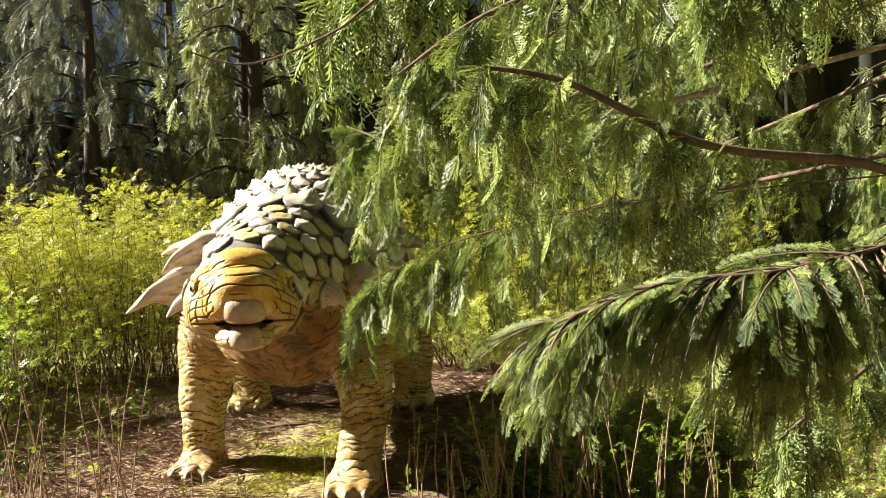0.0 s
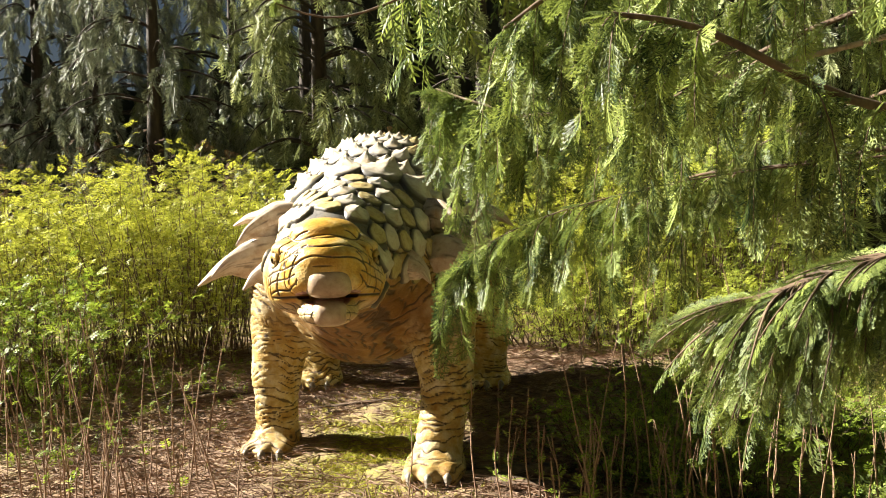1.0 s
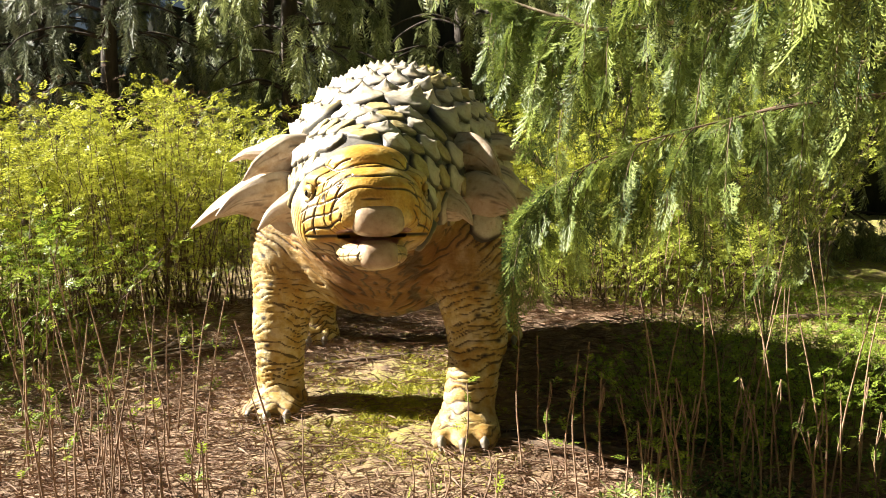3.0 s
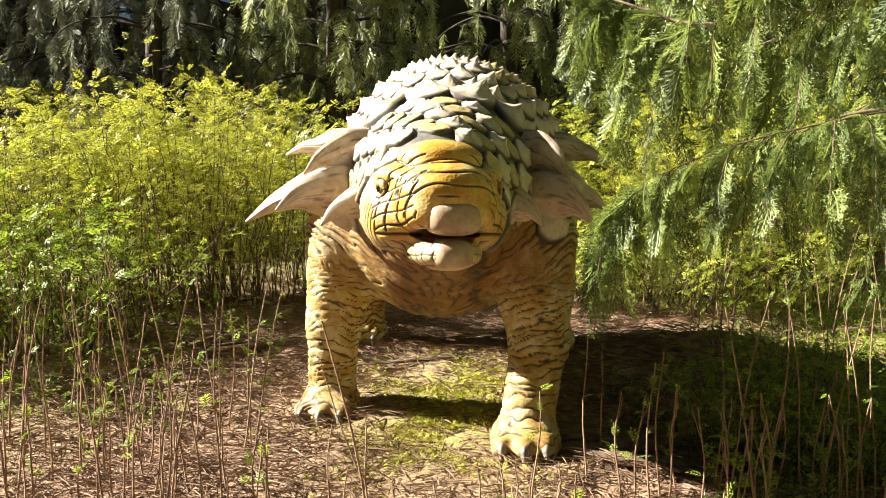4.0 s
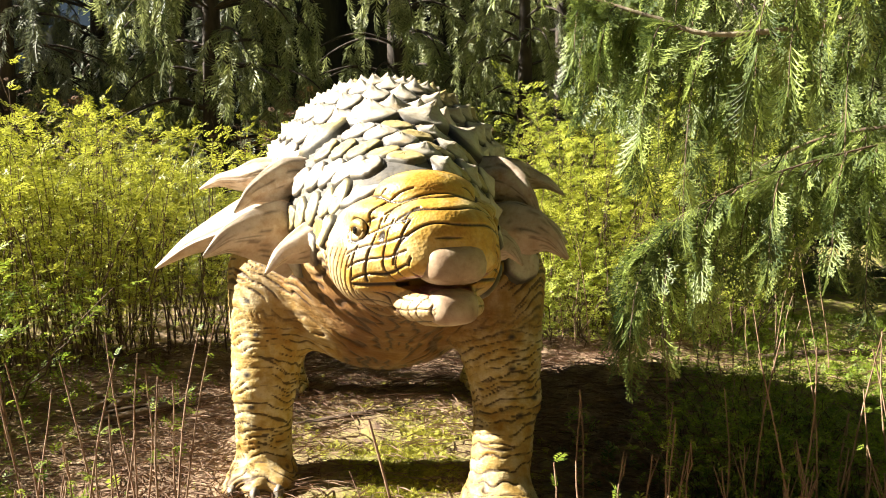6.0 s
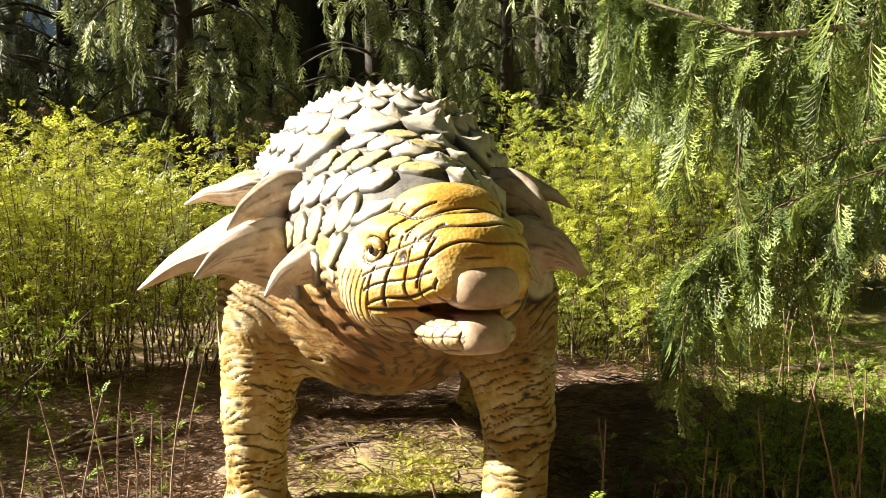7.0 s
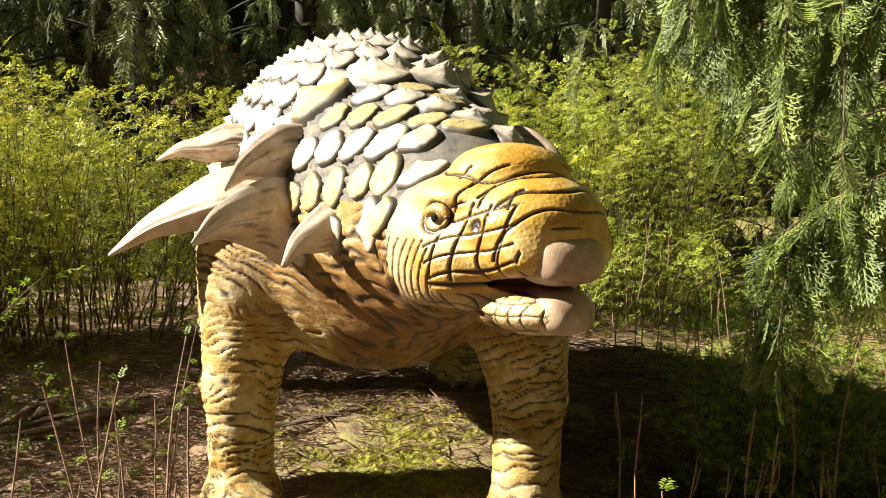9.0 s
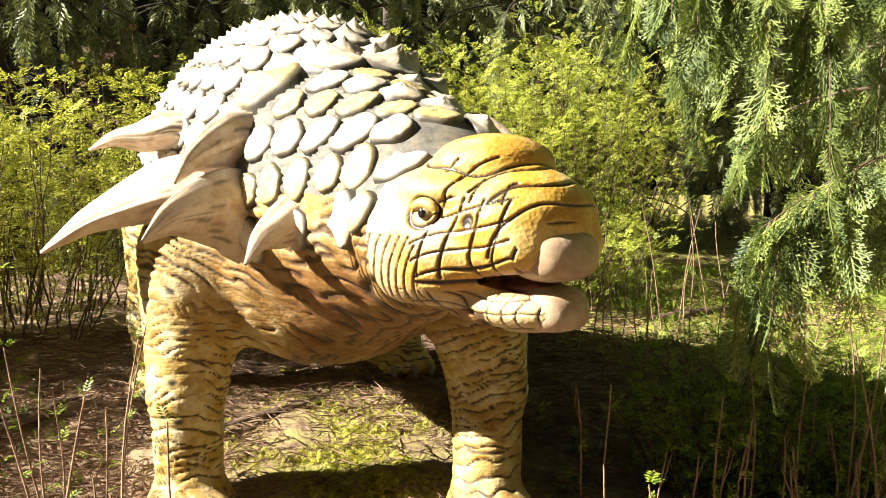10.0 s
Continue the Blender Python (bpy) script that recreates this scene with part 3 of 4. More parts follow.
def build_statue():
    V, F, M, C, W, D, SM = [], [], [], [], [], [], []
    count = [0]

    def add(v, f, mat, crease=None, warm=None, dot=None, smooth=True):
        n = len(v)
        SM.append(np.full(len(f), smooth))
        V.append(v)
        F.append(np.asarray(f) + count[0])
        M.append(np.full(len(f), mat) if np.isscalar(mat) else mat)
        for store, val in ((C, crease), (W, warm), (D, dot)):
            store.append(np.zeros(n) if val is None else val)
        count[0] += n

    def tris(q):
        return np.concatenate([q[:, :3], q[:, [0, 2, 3]]])

    # trunk, neck and legs
    cut = 5.98
    v, q = surface_net(all_field, (CX - 1.25, cut, -0.32), (CX + 1.25, 10.1, 2.6), 0.021)
    v, q = halve(v, q)
    v, nrm = settle(all_field, v, 2)
    swell, crease, leg = hide_folds(v)
    v = v + nrm * (0.007 * swell - 0.009 * crease + 0.010 * (lattice_noise(v, 9.0, 8) - 0.5))[:, None]
    x, y, z = (v[:, 0] - CX), v[:, 1], v[:, 2]
    # the shade-darkened brown covers chest and underside, the sunlit legs stay pale
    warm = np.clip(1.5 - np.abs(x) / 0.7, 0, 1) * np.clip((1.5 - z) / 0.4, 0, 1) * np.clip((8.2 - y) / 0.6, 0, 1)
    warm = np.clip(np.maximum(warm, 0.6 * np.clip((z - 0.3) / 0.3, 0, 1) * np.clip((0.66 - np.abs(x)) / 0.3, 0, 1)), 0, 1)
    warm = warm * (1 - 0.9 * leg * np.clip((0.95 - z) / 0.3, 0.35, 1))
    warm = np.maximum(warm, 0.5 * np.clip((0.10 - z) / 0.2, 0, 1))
    dot = np.zeros(len(v))
    for p in ((-0.819, 6.72, 0.766), (-0.812, 6.73, 0.59), (-2.245, 7.16, 0.733), (-2.30, 7.2, 0.93), (-0.66, 6.75, 0.42), (-0.78, 6.75, 0.33), (-2.30, 7.2, 0.50), (-2.28, 7.18, 0.30)):
        # small round bolt caps, sought on the leg's outside
        pp, _ = settle(all_field, [p])
        dot = np.maximum(dot, np.clip(1.6 - np.sqrt((((v - pp[0]) * np.array((1, 1, 1.5))) ** 2).sum(1)) / 0.021, 0, 1))
    f = tris(q)
    fc = v[f].mean(1)
    hide = (fc[:, 2] > 1.42 - 0.10 * np.clip(fc[:, 1] - 7, 0, 3)) & (fc[:, 1] > 6.02)
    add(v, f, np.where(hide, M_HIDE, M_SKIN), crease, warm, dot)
    # head
    v, q = surface_net(all_field, (CX - 0.62, 4.95, 0.75), (CX + 0.62, cut + 0.03, 1.95), 0.0095)
    v, q = halve(v, q)
    v, _ = settle(all_field, v, 1)
    H = to_head(v.astype(np.float32))
    g = groove_lines(H)
    nrm = gradient(all_field, v, 0.006)
    v = v - nrm * (0.009 * g)[:, None] + nrm * (0.0012 * np.sin(40 * H[:, 0]) * np.sin(37 * H[:, 1]) * np.sin(43 * H[:, 2]))[:, None]
    f = tris(q)
    hc = H[f].mean(1)
    inside = ((hc[:, 0] / 0.235) ** 2 + ((hc[:, 1] + 1.37) / 0.235) ** 2 + ((hc[:, 2] + 0.232) / 0.046) ** 2) < 1
    throat = (hc[:, 1] > -0.86 - 0.35 * (hc[:, 2] < -0.33)) & (hc[:, 2] < -0.02 - 0.2 * (hc[:, 1] + 0.86))
    m = np.where(throat, M_SKIN, M_HEAD)
    m = np.where((hc[:, 1] > -0.86) & ~throat, M_HIDE, m)
    m = np.where(inside, M_MOUTH, m)
    pale = np.clip((H[:, 1] + 1.06) / 0.12, 0, 1) * 0.55
    pale = np.maximum(pale, np.clip((-0.25 - H[:, 2]) / 0.04, 0, 1) * 0.5)
    pale = np.maximum(pale, np.clip(1.4 - np.hypot(H[:, 1] + 1.11, H[:, 2] + 0.10) / 0.07, 0, 1) * 0.7)
    sk = np.zeros(len(v), bool)
    sk[f[m == M_SKIN].ravel()] = True
    swell, line, _ = hide_folds(v)
    v = v + nrm * (sk * (0.008 * swell - 0.008 * line))[:, None]
    add(v, f, m, np.where(sk, line, np.clip((g - 0.12) * 2.0, 0, 1)), np.where(sk, 0.8, pale))
    # beak, lower lip, tongue, eyes
    for c, r in (((0, -1.350, -0.152), (0.138, 0.122, 0.090)), ((0, -1.345, -0.318), (0.104, 0.108, 0.074))):
        bv, bf = ball(c, r, 18, 26)
        u = (bv - np.array(c)) / np.array(r)
        bv = np.sign(u) * np.abs(u) ** np.array((0.70, 0.85, 0.62)) * np.array(r) * 0.93 + np.array(c)
        bv[:, 1] += 0.25 * np.clip(bv[:, 2] - c[2], 0, 1)
        add(head_points(bv), bf, M_BEAK, np.clip(1 - np.abs(np.abs(bv[:, 0]) - 0.05) / 0.004, 0, 1) * (bv[:, 1] < -1.40) * 0.6)
    tv, tf = ball((0, -1.24, -0.262), (0.085, 0.14, 0.022), 8, 14)
    add(head_points(tv), tf, M_MOUTH)
    for s in (-1, 1):
        seat, _ = settle(all_field, head_points([(0.32 * s, -1.12, -0.028)]), 8)
        ex = float(to_head(seat)[0, 0]) * s + 0.012
        ev, ef = ball((ex * s - 0.020 * s, -1.088, -0.030), (0.031, 0.031, 0.031), 10, 16)
        add(head_points(ev), ef, M_EYE)
        pv, pf = ball((ex * s + 0.008 * s, -1.092, -0.030), (0.009, 0.016, 0.016), 8, 12)
        add(head_points(pv), pf, M_PUPIL)
        for up, thick in ((1, 0.019), (-1, 0.009)):
            arc = [(ex * s - 0.006 * s + 0.012 * s * math.cos(a), -1.087 + 0.043 * math.cos(a), -0.030 + up * 0.029 * math.sin(a)) for a in np.linspace(0.05, math.pi - 0.05, 9)]
            lv, lf = tube(arc, [thick * (0.5 + 0.5 * math.sin(a)) for a in np.linspace(0.2, math.pi - 0.2, 9)], 8)
            add(head_points(lv), tris(lf), M_HEAD, np.full(len(lv), 0.30 if up > 0 else 0.6))
    # horns of the neck and flanks: base, middle, the two sides' tips, half width, half height
    horns = [
        ((0.34, 6.46, 1.30), (0.52, 6.32, 1.28), (0.65, 6.20, 1.17), (0.585, 6.25, 1.19), 0.125, 0.12),
        ((0.54, 6.86, 1.29), (0.78, 6.71, 1.33), (0.99, 6.57, 1.23), (0.895, 6.60, 1.195), 0.115, 0.19),
        ((0.50, 7.00, 1.60), (0.69, 6.87, 1.58), (0.85, 6.71, 1.45), (0.785, 6.75, 1.385), 0.095, 0.15),
        ((0.66, 7.40, 1.40), (1.00, 7.43, 1.33), (1.405, 7.44, 1.11), (1.08, 7.40, 1.237), 0.25, 0.165),
        ((0.70, 7.75, 1.66), (0.94, 7.72, 1.64), (1.18, 7.68, 1.58), (1.11, 7.60, 1.53), 0.17, 0.11),
    ]
    for k, (a, b, cl, cr, wide, high) in enumerate(horns):
        for s, c in ((-1, cl), (1, cr)):
            b2 = tuple(np.array(b) * (0.5 + 0.5 * c[0] / cl[0], 1, 1))
            pts = [(CX + s * p[0], p[1], p[2]) for p in (a, b2, c)]
            mid1 = tuple((np.array(pts[0]) * 0.5 + np.array(pts[1]) * 0.5) + np.array((0, 0, 0.025)))
            mid2 = tuple((np.array(pts[1]) * 0.5 + np.array(pts[2]) * 0.5) + np.array((0, 0, 0.030)))
            hv, hf, hs = horn([pts[0], mid1, pts[1], mid2, pts[2]], [high * 1.05, high * 0.92, high * 0.66, high * 0.36, high * 0.05], wide / high, (0, 0, 1), seed=k * 2 + (s > 0))
            if s < 0:
                hf = hf[:, ::-1]
            add(hv, hf, M_SPIKE, hs)
    # plates: seeds on rings round the back, larger at the shoulder
    plates = []

    def ring_plates(yc, zc, phis, size, apex, lean, odd=0):
        for i, ph in enumerate(phis):
            flat = apex < 0.18 and (i + odd) % 2
            plates.append((yc + lean * abs(math.sin(radians(ph))), zc, ph, size * (0.88 if flat else 1.0), 0.03 if flat else apex))

    ring_plates(7.00, 1.40, (-12, 16, 44, -40, 72, -68), 0.34, 0.24, 0.10)
    for k, yc in enumerate((6.76, 6.55, 6.34, 6.13, 5.93, 5.74)):
        step = math.degrees(0.228 / (0.61 - 0.23 * (6.76 - yc)))
        n = int(108 / step)
        ring_plates(yc, 1.37, [a for a in (step * (i + 0.5 * (k % 2)) for i in range(-n, n + 1)) if abs(a) > 38 or k < 5], 0.222 - 0.006 * k, 0.165, -0.02, k)
    row, yy = 0, 7.25
    while yy < 9.85:
        size = max(0.222 - 0.016 * row, 0.132)
        half, step = 84, math.degrees(size * 0.98 / 0.95)
        n = int(half / step)
        ring_plates(yy, 1.35, [step * (i + 0.5 * (row % 2)) for i in range(-n, n + 1)], size * 0.95, 0.25, 0.0)
        yy += size * 0.88
        row += 1
    axis_p = np.array([(CX, y0, zc) for y0, zc, _, _, _ in plates])
    out_w = np.array([(math.sin(radians(ph)), 0, math.cos(radians(ph))) for _, _, ph, _, _ in plates])
    near, far = np.zeros(len(plates)), np.full(len(plates), 1.3)
    for _ in range(14):
        half_r = (near + far) / 2
        inside = all_field((axis_p + out_w * half_r[:, None]).astype(np.float32)) < 0
        near, far = np.where(inside, half_r, near), np.where(inside, far, half_r)
    p = axis_p + out_w * near[:, None]
    n = gradient(all_field, p)
    for k, ((y0, zc, ph, size, apex), pp, nn) in enumerate(zip(plates, p, n)):
        r = np.random.default_rng(100 + k)
        back = np.array((0, 1.0, 0.0)) - nn * nn[1]
        back /= np.linalg.norm(back)
        tilt = r.uniform(-0.25, 0.25)
        side_ = np.cross(back, nn)
        back = back * math.cos(tilt) + side_ * math.sin(tilt)
        side_ = np.cross(back, nn)
        pv, pf, pc = dome_plate(int(r.integers(5, 7)), apex * r.uniform(0.8, 1.25), 0.33 if apex > 0.18 else r.uniform(-0.05, 0.18), 300 + k)
        s = size * (r.uniform(0.90, 1.06) if apex < 0.18 else r.uniform(0.92, 1.04))
        world_v = pp + s * (pv[:, :1] * side_ * r.uniform(0.9, 1.08) + pv[:, 1:2] * back * (1.08 if apex < 0.18 else 1.06) + pv[:, 2:3] * nn)
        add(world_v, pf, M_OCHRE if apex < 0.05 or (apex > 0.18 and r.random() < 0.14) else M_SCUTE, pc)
    # toes' claws
    for (fx, fy), toes, z0, front in ((FORE[0], (-0.15, -0.02, 0.11), -0.15, 0.42), (FORE[1], (-0.15, -0.02, 0.11), -0.15, 0.42), (HIND[0], (-0.13, 0.0, 0.13), 0.05, 0.37), (HIND[1], (-0.13, 0.0, 0.13), 0.05, 0.37)):
        for a in toes:
            x0, y0 = CX + fx + a, fy - front + 0.35 * abs(a)
            hv, hf, hs = horn([(x0, y0 + 0.06, z0 + 0.02), (x0, y0 - 0.01, z0 + 0.015), (x0, y0 - 0.05, z0 - 0.03)], [0.045, 0.04, 0.012], 0.8, (0, 0, 1), 10, 7)
            add(hv, hf, M_CLAW, hs)
    mat_all = np.concatenate(M)
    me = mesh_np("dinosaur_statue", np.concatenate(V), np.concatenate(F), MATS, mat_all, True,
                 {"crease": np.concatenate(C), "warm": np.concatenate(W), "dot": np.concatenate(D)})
    me.polygons.foreach_set("use_smooth", np.concatenate(SM))
    return tagged(new("dinosaur_statue", me), "painted armoured dinosaur statue with cream plates and horns on mossy soil", "statue")


build_statue()


# ---- foliage pieces ----
def leaf_strip(a, b, w):
    """A pointed leaf from a to b as two triangles."""
    a, b = np.array(a, float), np.array(b, float)
    d = b - a
    side = np.array((-d[1], d[0], 0.0))
    side /= np.linalg.norm(side) + 1e-9
    m = a + 0.55 * d + np.array((0, 0, 0.06 * np.linalg.norm(d)))
    return [a, m + side * w, b, m - side * w], [(0, 1, 2), (0, 2, 3)]


def collect(strips):
    v, f = [], []
    for sv, sf in strips:
        f += [tuple(i + len(v) for i in t) for t in sf]
        v += list(sv)
    return np.array(v), np.array(f)


def cedar_frond(seed, fine=True):
    """A flat, drooping spray about 1 long, with side shoots in one plane."""
    r = np.random.default_rng(seed)
    strips = []
    n = 9 if fine else 5
    for k in range(n):
        t = 0.08 + 0.88 * k / n
        base = np.array((0.03 * math.sin(5 * t), t, -0.16 * t * t))
        strips.append(leaf_strip(base, base + np.array((0.01, 1.4 / n, -0.03)), 0.017 if fine else 0.03))
        for s in (-1, 1):
            ln = (0.36 * (1 - t) ** 0.7 + 0.07) * r.uniform(0.75, 1.2)
            an = radians(r.uniform(34, 52))
            d = np.array((s * math.sin(an), math.cos(an), -0.28 - 0.2 * r.random())) * ln
            if not fine:
                strips.append(leaf_strip(base, base + d, 0.034))
                continue
            strips.append(leaf_strip(base, base + d, 0.015))
            for q in (0.42, 0.80):
                for s2 in (-1, 1):
                    bb = base + d * q
                    a2 = math.atan2(d[0], d[1]) + s2 * radians(36)
                    l2 = ln * 0.46 * (1.1 - q * 0.6)
                    strips.append(leaf_strip(bb, bb + np.array((math.sin(a2) * l2, math.cos(a2) * l2, -0.35 * l2)), 0.014))
    return collect(strips)


def pinnate_leaf(seed, pairs=4):
    r = np.random.default_rng(seed)
    strips = []
    for k in range(pairs):
        t = 0.22 + 0.7 * k / pairs
        base = np.array((0, t, 0.12 * math.sin(2.6 * t)))
        for s in (-1, 1):
            ln = 0.40 * math.sin(0.6 + 2.1 * t) * r.uniform(0.85, 1.15)
            strips.append(leaf_strip(base, base + np.array((s * ln * 0.85, ln * 0.5, 0.06 - 0.15 * r.random())), 0.065))
    base = np.array((0, 0.9, 0.09))
    strips.append(leaf_strip(base, base + np.array((0, 0.28, -0.08)), 0.07))
    return collect(strips)


FRONDS = [cedar_frond(k) for k in range(3)]
FAR_FRONDS = [cedar_frond(10 + k, False) for k in range(3)]
PINNATE = [pinnate_leaf(k) for k in range(3)]


def place_many(kinds, mats4, seed):
    """Deals the poses out over several piece shapes and joins them."""
    r = np.random.default_rng(seed)
    pick = r.integers(0, len(kinds), len(mats4))
    used = [k for k in range(len(kinds)) if (pick == k).any()]
    tone = np.concatenate([np.repeat(r.random((pick == k).sum()), len(kinds[k][0])) for k in used])
    return *merge([scatter(*kinds[k], mats4[pick == k]) for k in used]), tone


def bezier(points, n):
    """A smooth line through control points."""
    P = np.array(points, float)
    t = np.linspace(0, len(P) - 1, n)
    out = []
    for u in t:
        i = min(int(u), len(P) - 2)
        f = u - i
        p0, p1, p2, p3 = P[max(i - 1, 0)], P[i], P[i + 1], P[min(i + 2, len(P) - 1)]
        out.append(0.5 * ((2 * p1) + (p2 - p0) * f + (2 * p0 - 5 * p1 + 4 * p2 - p3) * f * f + (3 * p1 - p0 - 3 * p2 + p3) * f ** 3))
    return np.array(out)


def drooping_bough(points, r, hang=(0.3, 0.8), density=26, start=0.25, size=(0.16, 0.30), spread=0.30):
    """One bough: its line, and the poses of the sprays on the shoots that hang from it."""
    line = bezier(points, 24)
    seg = np.linalg.norm(np.diff(line, axis=0), axis=1).sum()
    shoots, poses = [], []
    n = int(seg * density * (1 - start))
    for k in range(n):
        u = start + (1 - start) * (k + r.random()) / n
        i = min(int(u * 23), 22)
        p = line[i] + (line[i + 1] - line[i]) * (u * 23 - i)
        way = line[i + 1] - line[i]
        way /= np.linalg.norm(way)
        sidew = np.cross(way, (0, 0, 1.0)) * r.choice((-1, 1))
        ln = r.uniform(*hang) * (1.2 - 0.72 * u)
        out = sidew * r.uniform(0.1, 1.0) * spread * ln * 2 + way * ln * r.uniform(0.05, 0.4)
        m = 7 if ln > 0.45 else 5
        shoot = np.array([p + out * (1 - (1 - t) ** 2) + np.array((0, 0, -ln)) * t ** 1.5 for t in np.linspace(0, 1, m + 1)])
        poses.append((p, sidew * 0.8 + way * 0.9 + r.normal(0, 0.25, 3) + np.array((0, 0, -0.3)), np.array((0, 0, 1.0)) + r.normal(0, 0.3, 3), r.uniform(*size) * 0.9))
        shoots.append(tube(shoot, np.linspace(0.004, 0.0015, m + 1), 3))
        for j in range(1, m + 1):
            d = shoot[j] - shoot[j - 1]
            d /= np.linalg.norm(d)
            for _ in range(2):
                w = d * 0.8 + r.normal(0, 0.26, 3) + np.array((0, 0, -0.35))
                poses.append((shoot[j] - d * 0.05, w, r.normal(0, 1, 3) + way * 0.3, r.uniform(*size)))
    return line, shoots, poses


def fan_bough(points, r, length, density, start):
    """A bough whose flat side branches carry sprays on both sides, drooping at their ends."""
    line = bezier(points, 40)
    seg = np.linalg.norm(np.diff(line, axis=0), axis=1).sum()
    poses, shoots = [], []
    for k in range(int(seg * density)):
        u = start + (1 - start) * r.random()
        i = min(int(u * 39), 38)
        p = line[i] + (line[i + 1] - line[i]) * (u * 39 - i)
        way = line[i + 1] - line[i]
        way /= np.linalg.norm(way)
        sidew = np.cross(way, (0, 0, 1.0)) * (1 if k % 2 else -1)
        ln = r.uniform(*length) * (1.15 - 0.5 * u)
        out = way * r.uniform(0.55, 0.95) + sidew * r.uniform(0.2, 1.1) + np.array((0, 0, r.uniform(-0.75, 0.2)))
        out *= ln / np.linalg.norm(out)
        fall = ln * r.uniform(0.15, 0.7)
        shoot = np.array([p + out * t - np.array((0, 0, fall)) * t ** 2.2 for t in np.linspace(0, 1, 8)])
        shoots.append(tube(shoot, np.linspace(0.005, 0.0015, 8), 3))
        up = np.array((0, 0, 1.0)) + r.normal(0, 0.55, 3)
        for j in range(2, 8):
            d = shoot[j] - shoot[j - 1]
            d /= np.linalg.norm(d)
            across = np.cross(d, up)
            across /= np.linalg.norm(across)
            for s in (-1, 1):
                poses.append((shoot[j - 1], d + across * s * r.uniform(0.4, 0.75) + np.array((0, 0, -0.25)), up, ln * r.uniform(0.22, 0.38) * (1.1 - 0.06 * j)))
        poses.append((shoot[-1] - d * 0.02, d, up, ln * 0.34))
    return line, shoots, poses


def crown_mesh(name, poses, kinds, material, seed):
    m4 = frames4([p[0] for p in poses], [p[1] for p in poses], [p[2] for p in poses], [p[3] for p in poses])
    v, f, tone = place_many(kinds, m4, seed)
    return mesh_np(name, v, f, [material], attrs={"tone": tone})


